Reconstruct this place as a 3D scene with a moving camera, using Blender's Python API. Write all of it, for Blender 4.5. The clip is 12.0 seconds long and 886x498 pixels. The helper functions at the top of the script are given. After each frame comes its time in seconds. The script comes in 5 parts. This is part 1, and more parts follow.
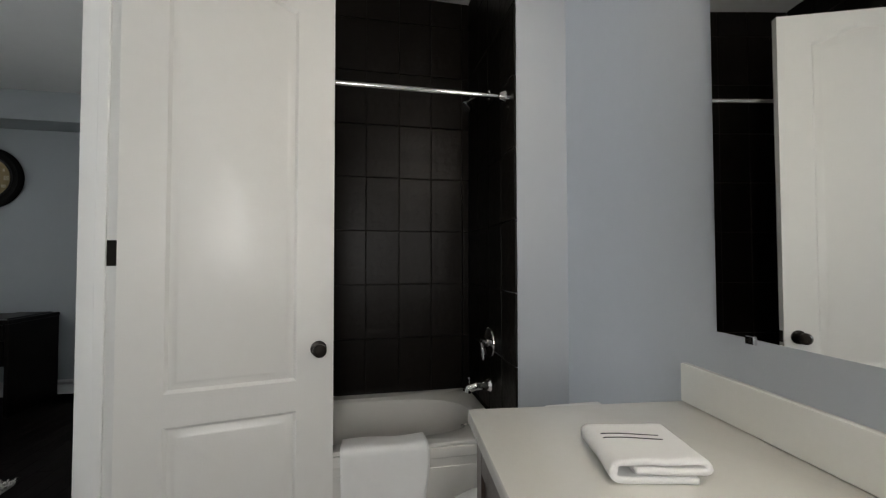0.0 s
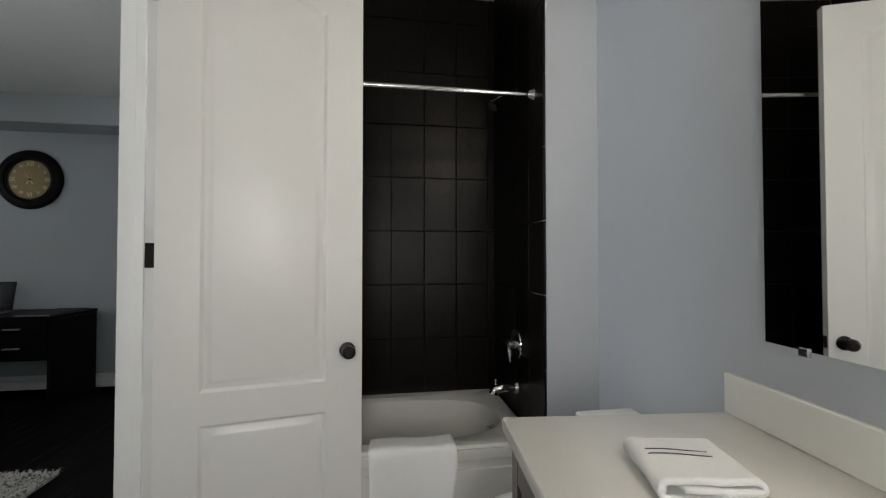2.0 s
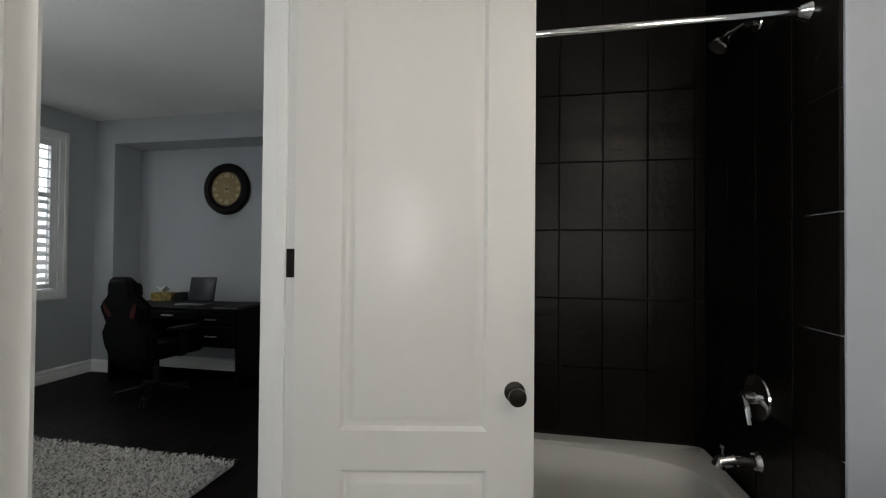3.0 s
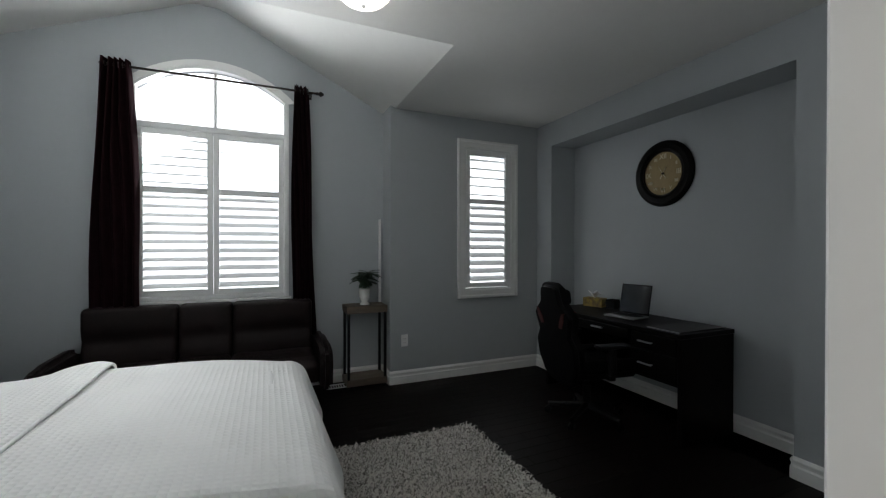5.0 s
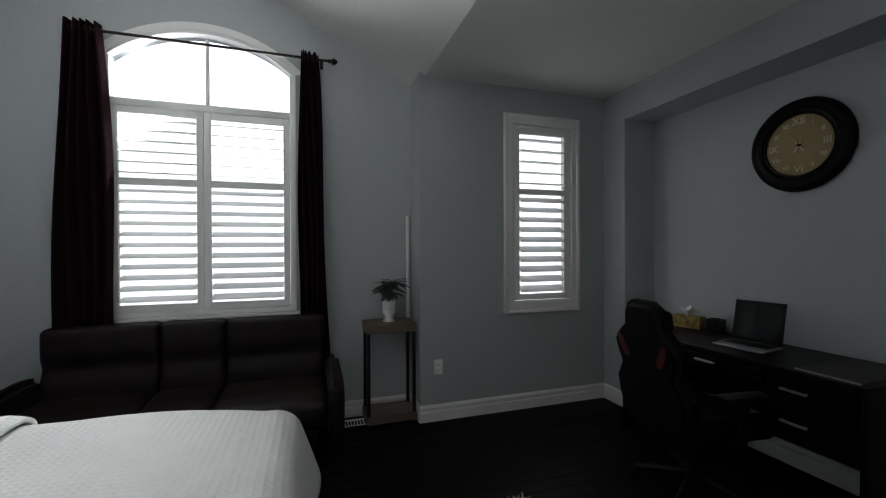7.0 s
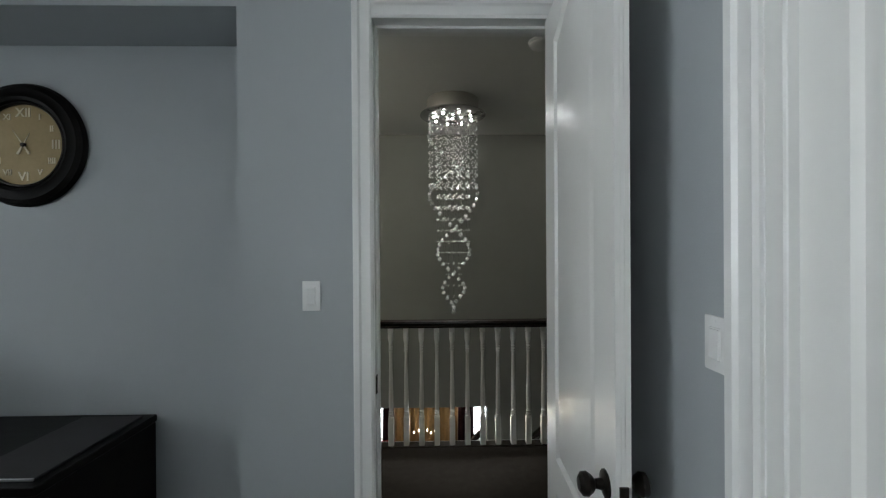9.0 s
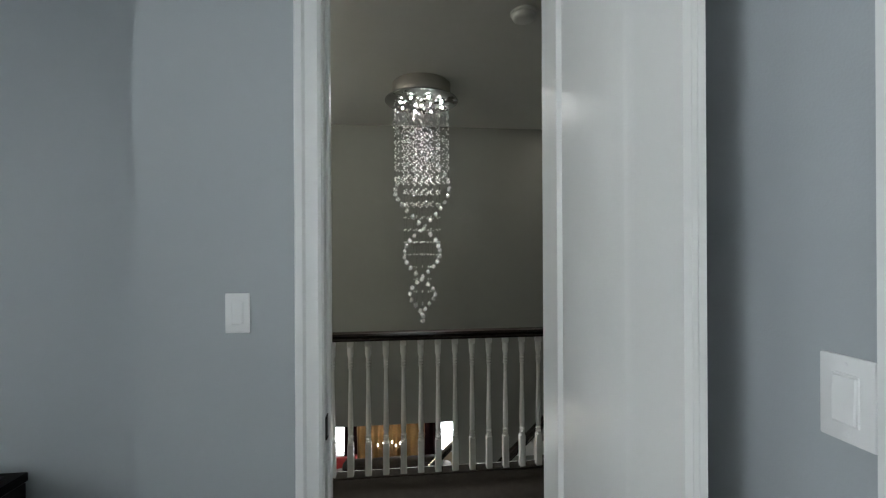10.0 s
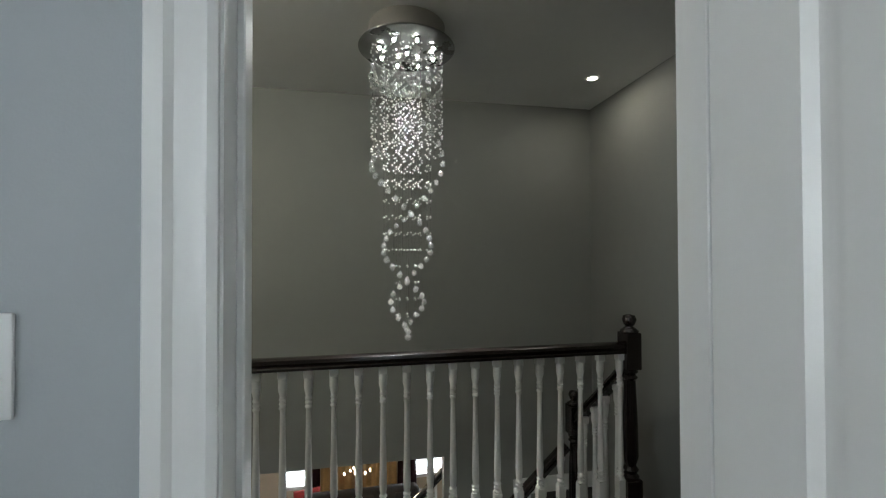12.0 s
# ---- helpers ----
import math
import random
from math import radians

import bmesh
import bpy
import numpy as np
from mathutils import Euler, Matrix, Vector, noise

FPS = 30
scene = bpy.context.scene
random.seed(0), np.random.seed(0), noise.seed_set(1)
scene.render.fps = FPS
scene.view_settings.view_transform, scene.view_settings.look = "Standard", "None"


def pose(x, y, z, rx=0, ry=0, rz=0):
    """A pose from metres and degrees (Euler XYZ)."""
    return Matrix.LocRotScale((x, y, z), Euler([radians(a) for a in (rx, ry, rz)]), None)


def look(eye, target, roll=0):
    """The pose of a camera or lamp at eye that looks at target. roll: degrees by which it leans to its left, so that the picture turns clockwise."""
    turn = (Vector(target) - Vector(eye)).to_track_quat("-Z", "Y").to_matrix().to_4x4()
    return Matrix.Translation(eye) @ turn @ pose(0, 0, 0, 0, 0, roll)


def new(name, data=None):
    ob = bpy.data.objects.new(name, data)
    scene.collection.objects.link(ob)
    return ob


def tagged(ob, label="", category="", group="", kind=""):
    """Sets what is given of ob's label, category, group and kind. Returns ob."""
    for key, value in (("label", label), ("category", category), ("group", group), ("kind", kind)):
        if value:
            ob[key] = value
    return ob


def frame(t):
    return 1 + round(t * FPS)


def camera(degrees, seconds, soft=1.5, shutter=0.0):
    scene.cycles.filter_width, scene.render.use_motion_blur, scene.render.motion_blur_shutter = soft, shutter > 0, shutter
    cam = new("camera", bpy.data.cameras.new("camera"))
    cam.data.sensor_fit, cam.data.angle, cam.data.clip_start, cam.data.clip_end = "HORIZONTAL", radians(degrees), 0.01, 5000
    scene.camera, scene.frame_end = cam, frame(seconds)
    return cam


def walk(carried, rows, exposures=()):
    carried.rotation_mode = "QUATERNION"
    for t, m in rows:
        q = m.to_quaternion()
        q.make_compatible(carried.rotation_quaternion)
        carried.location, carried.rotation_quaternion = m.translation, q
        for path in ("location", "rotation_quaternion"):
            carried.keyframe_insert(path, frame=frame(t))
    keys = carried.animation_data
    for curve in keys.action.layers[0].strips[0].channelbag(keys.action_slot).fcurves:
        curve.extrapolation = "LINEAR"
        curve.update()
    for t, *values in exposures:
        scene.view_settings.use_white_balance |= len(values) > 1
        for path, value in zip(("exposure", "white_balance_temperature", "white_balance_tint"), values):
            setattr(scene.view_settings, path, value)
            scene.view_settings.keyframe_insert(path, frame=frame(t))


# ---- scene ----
cam = camera(94.6, 12.0, soft=1.2)
PATH = [
    (0, (1.822, 0.026, 1.232), (2.224, 1.984, 1.289), -0.1),
    (0.5, (1.842, -0.022, 1.221), (2.23, 1.939, 1.274), -0.1),
    (1, (1.81, -0.058, 1.221), (2.232, 1.896, 1.271), -0.0),
    (1.5, (1.766, -0.038, 1.24), (2.243, 1.903, 1.282), 0.0),
    (2, (1.788, 0.046, 1.255), (2.097, 2.021, 1.295), 0.0),
    (2.5, (1.753, 0.245, 1.269), (1.762, 2.245, 1.301), 0.3),
    (3, (1.668, 0.512, 1.294), (1.302, 2.478, 1.321), 0.5),
    (3.2, (1.601, 0.626, 1.302), (1.106, 2.563, 1.32), 0.5),
    (4.8, (1.085, 1.256, 1.359), (-0.674, 2.286, 1.351), 0.1),
    (5, (0.997, 1.338, 1.358), (-0.866, 2.142, 1.347), 0.1),
    (5.5, (0.741, 1.329, 1.34), (-1.223, 1.708, 1.343), -0.1),
    (6, (0.529, 1.36, 1.322), (-1.469, 1.458, 1.341), -0.3),
    (6.2, (0.476, 1.416, 1.352), (-1.522, 1.488, 1.35), 0.2),
    (6.5, (0.354, 1.488, 1.36), (-1.644, 1.585, 1.371), -0.4),
    (7, (0.209, 1.632, 1.382), (-1.692, 2.252, 1.369), -0.2),
    (7.5, (0.232, 1.859, 1.329), (-1.282, 3.166, 1.342), -0.1),
    (7.7, (0.257, 1.962, 1.324), (-1.025, 3.497, 1.351), -0.2),
    (9.3, (0.4, 2.691, 1.529), (0.549, 4.685, 1.523), -0.3),
    (9.5, (0.408, 2.762, 1.526), (0.578, 4.754, 1.521), -0.3),
    (10, (0.371, 2.928, 1.51), (0.581, 4.917, 1.511), -0.3),
    (10.5, (0.31, 3.092, 1.489), (0.609, 5.07, 1.494), -0.3),
    (11, (0.341, 3.257, 1.48), (0.665, 5.23, 1.487), -0.5),
    (11.5, (0.37, 3.424, 1.474), (0.692, 5.397, 1.483), -0.4),
    (12, (0.312, 3.657, 1.446), (0.679, 5.62, 1.473), -0.2),
]
EXPOSURES = [(0.0, .3, 6500, 10), (3.2, .3, 6500, 10), (4.8, .0, 6500, 10), (6.6, -.14, 6500, 10), (7.2, -.3, 6500, 10), (7.7, -.3, 6400, 9), (9.3, 1.06, 6250, 7), (12.0, 1.33, 6150, 7)]
walk(cam, [(t, look(eye, target, roll)) for t, eye, target, roll in PATH], EXPOSURES)

# ---- world and large lights ----
world = bpy.data.worlds.new("world")
scene.world = world
world.use_nodes = True
wnt = world.node_tree
sky = wnt.nodes.new("ShaderNodeTexSky")
sky.sky_type, sky.sun_disc = "NISHITA", False
sky.sun_elevation, sky.sun_rotation = radians(42), radians(80)
wnt.links.new(sky.outputs[0], wnt.nodes["Background"].inputs[0])
wnt.nodes["Background"].inputs[1].default_value = 0.06
sun_data = bpy.data.lights.new("sun", "SUN")
sun_data.energy, sun_data.angle, sun_data.color = 1.0, radians(12), (1, .96, .9)
sun = new("sun", sun_data)
sun.matrix_basis = look((30, 8, 28), (0, 1, 0))


def area(name, eye, target, w, h, power, color=(1, 1, 1), spread=180):
    d = bpy.data.lights.new(name, "AREA")
    d.shape, d.size, d.size_y, d.energy, d.color = "RECTANGLE", w, h, power, color
    d.spread = radians(spread)
    ob = new(name, d)
    ob.matrix_basis = look(eye, target)
    return ob


def bulb(name, at, power, color, radius=.04):
    d = bpy.data.lights.new(name, "POINT")
    d.energy, d.color, d.shadow_soft_size = power, color, radius
    ob = new(name, d)
    ob.location = at
    return ob


WIN_BIG, WIN_SMALL, BATH = 46, 1.3, 12.4
area("sky_light_big_window", (-3.0, .9, 1.9), (0, .25, 2.85), 1.1, 1.9, WIN_BIG, (.95, .98, 1), 135)
area("sky_light_small_window", (-2.83, 3.54, 1.65), (0, 3.54, 1.5), .5, 1.4, WIN_SMALL, (.95, .98, 1))
bulb("vanity_bulb_a", (2.585, .535, 2.32), BATH, (1, .9, .76), .05)
bulb("vanity_bulb_b", (2.55, .185, 2.32), BATH, (1, .9, .76), .05)
area("bath_window_light", (1.62, -1.62, 1.42), (1.62, 1, 1.35), .8, .95, 26, (1, .97, .93))
area("pot_light_beam", (1.92, 6.35, 2.712), (1.92, 6.35, 0), .06, .06, .6, (1, .9, .74))
bulb("ceiling_light_bulb", (-1.12, 1.8, 2.58), .5, (1, .95, .86), .06)
# Warm fill with no fixture, added to light the lower room.
bulb("lower_room_fill", (.3, 8.6, -.9), 12, (1, .82, .55), .1)
area("lower_window_light", (.3, 10.4, -1.6), (.3, 6, -1.8), 2.2, 1.4, 60, (.95, .98, 1))
# Unseen warm bulb added left of the landing to lift the hall ceiling.
bulb("unseen_landing_light", (-1.35, 5.0, 2.45), 15.5, (1, .92, .75), .12)


def backdrop(name, x0, x1, y0, y1, z0, z1, strength):
    """A plain bright overcast sky outside a window."""
    m = bpy.data.materials.new(name)
    m.use_nodes = True
    p = m.node_tree.nodes["Principled BSDF"]
    p.inputs["Base Color"].default_value = (.9, .95, 1, 1)
    p.inputs["Emission Color"].default_value = (.93, .97, 1, 1)
    p.inputs["Emission Strength"].default_value = strength
    b = bmesh.new()
    bmesh.ops.create_cube(b, size=1, matrix=Matrix.Translation(((x0 + x1) / 2, (y0 + y1) / 2, (z0 + z1) / 2)) @ Matrix.Diagonal((x1 - x0, y1 - y0, z1 - z0, 1)))
    me = bpy.data.meshes.new(name)
    b.to_mesh(me)
    b.free()
    me.materials.append(m)
    return tagged(new(name, me), kind="structure")


backdrop("backdrop_sky_west", -9.1, -9.0, -9, 13, -.6, 12, 1.7)
backdrop("backdrop_sky_north", -8, 8, 14.0, 14.1, -5, 3, 3.0)

spot_data = bpy.data.lights.new("chandelier_beam", "SPOT")
spot_data.energy, spot_data.spot_size, spot_data.spot_blend, spot_data.shadow_soft_size, spot_data.color = 105, radians(44), .6, .12, (1, .98, .93)
new("chandelier_beam", spot_data).matrix_basis = look((.535, 5.93, 2.55), (.535, 5.9301, 0))

# ---- materials ----
def material(name, color, rough=.5, metal=0.0, color2=None, scale=8.0, amount=.5, bump=0.0, bump_scale=60.0, spec=.5,
             stretch=(1, 1, 1), coat=0.0, rnd=0.0, trans=0.0, sheen=0.0, coords="Object"):
    m = bpy.data.materials.new(name)
    m.use_nodes = True
    nt = m.node_tree
    N, L = nt.nodes, nt.links
    p = N["Principled BSDF"]
    p.inputs["Base Color"].default_value = (*color, 1)
    p.inputs["Roughness"].default_value = rough
    p.inputs["Metallic"].default_value = metal
    p.inputs["Specular IOR Level"].default_value = spec
    p.inputs["Coat Weight"].default_value = coat
    p.inputs["Transmission Weight"].default_value = trans
    p.inputs["Sheen Weight"].default_value = sheen
    tc = N.new("ShaderNodeTexCoord")
    mp = N.new("ShaderNodeMapping")
    mp.inputs["Scale"].default_value = stretch
    L.new(tc.outputs[coords], mp.inputs[0])
    if color2:
        n1, n2 = N.new("ShaderNodeTexNoise"), N.new("ShaderNodeTexNoise")
        n1.inputs["Scale"].default_value, n1.inputs["Detail"].default_value = scale, 5
        n2.inputs["Scale"].default_value, n2.inputs["Detail"].default_value = scale * 9, 3
        L.new(mp.outputs[0], n1.inputs["Vector"])
        L.new(mp.outputs[0], n2.inputs["Vector"])
        add = N.new("ShaderNodeMath")
        add.operation = "MULTIPLY_ADD"
        L.new(n2.outputs[0], add.inputs[0])
        add.inputs[1].default_value = .5
        L.new(n1.outputs[0], add.inputs[2])
        rng = N.new("ShaderNodeMapRange")
        rng.inputs[1].default_value, rng.inputs[2].default_value = .75 - amount * .5, .75 + amount * .5
        L.new(add.outputs[0], rng.inputs[0])
        mix = N.new("ShaderNodeMix")
        mix.data_type = "RGBA"
        mix.inputs[6].default_value, mix.inputs[7].default_value = (*color, 1), (*color2, 1)
        L.new(rng.outputs[0], mix.inputs[0])
        out = mix.outputs[2]
        if rnd:
            oi = N.new("ShaderNodeObjectInfo")
            hsv = N.new("ShaderNodeHueSaturation")
            r2 = N.new("ShaderNodeMapRange")
            r2.inputs[3].default_value, r2.inputs[4].default_value = 1 - rnd, 1 + rnd
            L.new(oi.outputs["Random"], r2.inputs[0])
            L.new(r2.outputs[0], hsv.inputs["Value"])
            L.new(out, hsv.inputs["Color"])
            out = hsv.outputs[0]
        L.new(out, p.inputs["Base Color"])
        rr = N.new("ShaderNodeMapRange")
        rr.inputs[3].default_value, rr.inputs[4].default_value = rough * .88, min(1, rough * 1.12)
        L.new(n1.outputs[0], rr.inputs[0])
        L.new(rr.outputs[0], p.inputs["Roughness"])
    if bump:
        nb = N.new("ShaderNodeTexNoise")
        nb.inputs["Scale"].default_value, nb.inputs["Detail"].default_value = bump_scale, 4
        L.new(mp.outputs[0], nb.inputs["Vector"])
        b = N.new("ShaderNodeBump")
        b.inputs["Strength"].default_value, b.inputs["Distance"].default_value = bump, .01
        L.new(nb.outputs[0], b.inputs["Height"])
        L.new(b.outputs[0], p.inputs["Normal"])
    return m


def emitter(name, color, strength):
    m = bpy.data.materials.new(name)
    m.use_nodes = True
    p = m.node_tree.nodes["Principled BSDF"]
    p.inputs["Base Color"].default_value = (*color, 1)
    p.inputs["Emission Color"].default_value = (*color, 1)
    p.inputs["Emission Strength"].default_value = strength
    return m


def waffle(name, color, cell):
    """Waffle-weave cotton: a square honeycomb of raised ribs, laid along the cloth's own two directions."""
    m = material(name, color, .9, color2=tuple(c * .93 for c in color), scale=5, amount=.6, sheen=.2)
    N, L = m.node_tree.nodes, m.node_tree.links
    uv = N.new("ShaderNodeUVMap")
    sep = N.new("ShaderNodeSeparateXYZ")
    L.new(uv.outputs[0], sep.inputs[0])
    rows = []
    for k in range(2):
        mul = N.new("ShaderNodeMath")
        mul.operation = "MULTIPLY"
        mul.inputs[1].default_value = math.pi / cell
        L.new(sep.outputs[k], mul.inputs[0])
        s = N.new("ShaderNodeMath")
        s.operation = "SINE"
        L.new(mul.outputs[0], s.inputs[0])
        a = N.new("ShaderNodeMath")
        a.operation = "ABSOLUTE"
        L.new(s.outputs[0], a.inputs[0])
        rows.append(a)
    pr = N.new("ShaderNodeMath")
    pr.operation = "MULTIPLY"
    L.new(rows[0].outputs[0], pr.inputs[0])
    L.new(rows[1].outputs[0], pr.inputs[1])
    fine = N.new("ShaderNodeTexNoise")
    fine.inputs["Scale"].default_value = 350
    mixh = N.new("ShaderNodeMath")
    mixh.operation = "MULTIPLY_ADD"
    mixh.inputs[1].default_value = .12
    L.new(fine.outputs[0], mixh.inputs[0])
    L.new(pr.outputs[0], mixh.inputs[2])
    b = N.new("ShaderNodeBump")
    b.invert = True
    b.inputs["Strength"].default_value, b.inputs["Distance"].default_value = .6, .005
    L.new(mixh.outputs[0], b.inputs["Height"])
    L.new(b.outputs[0], N["Principled BSDF"].inputs["Normal"])
    return m


PAINT = material("grey_blue_wall_paint", (.405, .43, .445), .55, color2=(.39, .415, .43), scale=1.5, bump=.06, bump_scale=220)
PAINT_BATH = material("pale_blue_grey_wall_paint", (.43, .455, .488), .5, color2=(.413, .437, .47), scale=1.5, bump=.06, bump_scale=220)
PAINT_HALL = material("warm_grey_wall_paint", (.272, .276, .26), .6, color2=(.257, .261, .246), scale=1.5, bump=.06, bump_scale=220)
CEIL = material("white_ceiling_paint", (.76, .76, .74), .75, color2=(.73, .73, .71), scale=2, bump=.12, bump_scale=160)
TRIM = material("white_semigloss_trim", (.80, .80, .785), .3, color2=(.77, .77, .755), scale=3, bump=.02, bump_scale=90)
DOORM = material("white_painted_door", (.80, .795, .77), .32, color2=(.775, .77, .745), scale=2.5, bump=.035, bump_scale=130)
FLOORM = material("espresso_hardwood", (.0035, .0025, .0022), .5, color2=(.008, .005, .004), scale=3, stretch=(1, 9, 1), bump=.05, bump_scale=30, spec=.1, rnd=.15)
FLOORT = material("grey_bath_floor_tile", (.30, .29, .28), .4, color2=(.25, .245, .24), scale=3, bump=.04)
HALLF = material("brown_hall_carpet", (.022, .016, .012), .9, color2=(.015, .011, .008), scale=20, bump=.5, bump_scale=300)
TILE = material("dark_brown_glazed_tile", (.0052, .0040, .0032), .34, color2=(.009, .007, .0055), scale=5, amount=.7, bump=.3, bump_scale=22, rnd=.15, spec=.13)
GROUT = material("dark_grout", (.006, .005, .0042), .85, color2=(.004, .0035, .003), scale=30)
ACRYL = material("white_tub_acrylic", (.74, .73, .70), .18, color2=(.71, .70, .67), scale=3, coat=.3)
CERAM = material("white_ceramic", (.82, .82, .80), .12, color2=(.80, .80, .78), scale=3, coat=.4)
CHROME = material("chrome", (.78, .78, .78), .12, 1.0, color2=(.7, .7, .7), scale=12, amount=.4)
BRONZE = material("oil_rubbed_bronze", (.012, .010, .009), .35, .6, color2=(.022, .017, .013), scale=14, bump=.05)
QUARTZ = material("cream_quartz", (.82, .815, .775), .2, color2=(.77, .76, .715), scale=9, amount=.9, coat=.25)
VANW = material("dark_brown_cabinet", (.030, .020, .015), .4, color2=(.045, .030, .022), scale=4, stretch=(6, 6, 1), bump=.06)
TERRY = material("white_terry_cotton", (.86, .86, .85), .95, color2=(.83, .83, .82), scale=25, bump=.4, bump_scale=420, sheen=.3)
STRIPE = material("grey_thread", (.06, .055, .07), .9, color2=(.09, .085, .1), scale=30)
MIRROR = material("mirror_silver", (.9, .91, .9), .015, 1.0)
WAFFLE = waffle("white_waffle_cotton", (.80, .80, .785), .027)
# White waffle again, with the creamy shade between the pillows put into its colour.
CREAM_SHADE = waffle("cream_shaded_waffle_cotton", (.79, .775, .71), .027)
COTTON = material("white_cotton_sheet", (.80, .80, .79), .9, color2=(.77, .77, .76), scale=6, bump=.15, bump_scale=90)
VELVET = material("grey_velvet", (.34, .325, .32), .95, color2=(.29, .28, .275), scale=7, amount=.6, bump=.12, bump_scale=300, sheen=.1, spec=.1)
BLACKW = material("black_stained_wood", (.0028, .0024, .0021), .42, color2=(.0055, .0042, .0035), scale=4, stretch=(1, 8, 8), bump=.06, bump_scale=40, spec=.1)
LEATHER = material("dark_brown_faux_leather", (.010, .0062, .006), .5, color2=(.016, .0095, .009), scale=6, bump=.25, bump_scale=160, spec=.2)
CURTAIN = material("dark_plum_curtain_cloth", (.016, .0062, .0075), .95, color2=(.011, .0045, .0055), scale=10, spec=.03, bump=.25, bump_scale=260)
SHUTTER = material("white_shutter_paint", (.78, .79, .78), .4, color2=(.75, .76, .75), scale=4)
STANDW = material("weathered_oak_veneer", (.15, .115, .085), .6, color2=(.085, .064, .047), scale=4, stretch=(8, 1, 8), amount=.8, bump=.12, bump_scale=50)
BLACKM = material("black_powder_coated_metal", (.012, .012, .012), .45, .5, color2=(.018, .018, .018), scale=20)
LEAF = material("dark_green_leaf", (.014, .036, .017), .5, color2=(.024, .055, .024), scale=14, amount=.8)
SHAGM = material("grey_beige_shag_pile", (.50, .475, .44), .95, color2=(.22, .205, .185), scale=22, amount=.9)
BLACKP = material("black_plastic", (.004, .004, .0045), .45, color2=(.006, .006, .0065), scale=18, bump=.05, spec=.2)
CHAIRB = material("black_faux_leather", (.0025, .0025, .003), .6, color2=(.004, .004, .0045), scale=9, bump=.2, bump_scale=180, spec=.12)
RED = material("red_faux_leather", (.085, .005, .0045), .5, color2=(.06, .0035, .003), scale=9, bump=.15, bump_scale=180)
SILVER = material("silver_aluminium", (.52, .53, .54), .35, .9, color2=(.47, .48, .49), scale=16)
SCREEN = material("dark_screen_glass", (.006, .006, .007), .1, color2=(.008, .008, .009), scale=3)
GOLDF = material("antique_gold_dial", (.36, .27, .13), .5, .3, color2=(.24, .175, .08), scale=9, amount=.9)
IVORY = material("pale_gold_numeral", (.62, .55, .38), .5, color2=(.55, .48, .33), scale=20)
YELLOW = material("yellow_printed_card", (.45, .32, .05), .6, color2=(.10, .07, .04), scale=22, amount=.4)
TISSUE = material("white_tissue", (.8, .8, .8), .95, color2=(.76, .76, .76), scale=12)
PLATE = material("white_switch_plastic", (.80, .80, .79), .35, color2=(.78, .78, .77), scale=6)
STAINR = material("dark_stained_handrail", (.013, .009, .008), .22, color2=(.022, .015, .012), scale=5, stretch=(1, 7, 7), coat=.3)
BALUS = material("white_painted_baluster", (.82, .82, .80), .35, color2=(.79, .79, .77), scale=8)
CRYSTAL = material("cut_crystal", (.97, .99, .97), .06, trans=.75, spec=.9)
PADM = material("dark_grey_desk_leather", (.022, .020, .021), .5, color2=(.030, .027, .028), scale=9, bump=.15, bump_scale=150, spec=.3)
DRUMC = material("satin_nickel_drum", (.42, .40, .37), .45, .5, color2=(.37, .355, .33), scale=8)
PLATEC = material("smoky_chrome_plate", (.30, .30, .285), .28, 1.0, color2=(.25, .25, .24), scale=10)
GLASS = material("lamp_glass", (.95, .95, .93), .25, trans=.6)
LED = emitter("lit_halogen_capsule", (1, .97, .92), 60)
DOME = emitter("lit_frosted_dome", (1, .96, .9), 2.2)
POT = emitter("lit_pot_lamp", (1, .88, .7), 14)
SOFAB = material("dark_brown_chenille", (.009, .0055, .0045), .9, color2=(.005, .003, .0025), scale=14, amount=.8, bump=.3, bump_scale=120)
REDC = material("red_velvet_cloth", (.30, .018, .02), .8, color2=(.2, .012, .014), scale=9)
GOLDC = material("gold_brocade_cloth", (.34, .21, .085), .6, color2=(.22, .13, .05), scale=12, amount=.9, bump=.2)
BEIGE = material("beige_wall_paint", (.5, .42, .32), .6, color2=(.46, .38, .29), scale=2)
STRIPED_D = material("dark_grey_stripe_cloth", (.035, .033, .035), .85, color2=(.05, .047, .05), scale=20, bump=.2, bump_scale=300)
STRIPED_L = material("light_grey_stripe_cloth", (.62, .60, .56), .85, color2=(.57, .55, .51), scale=20, bump=.2, bump_scale=300)


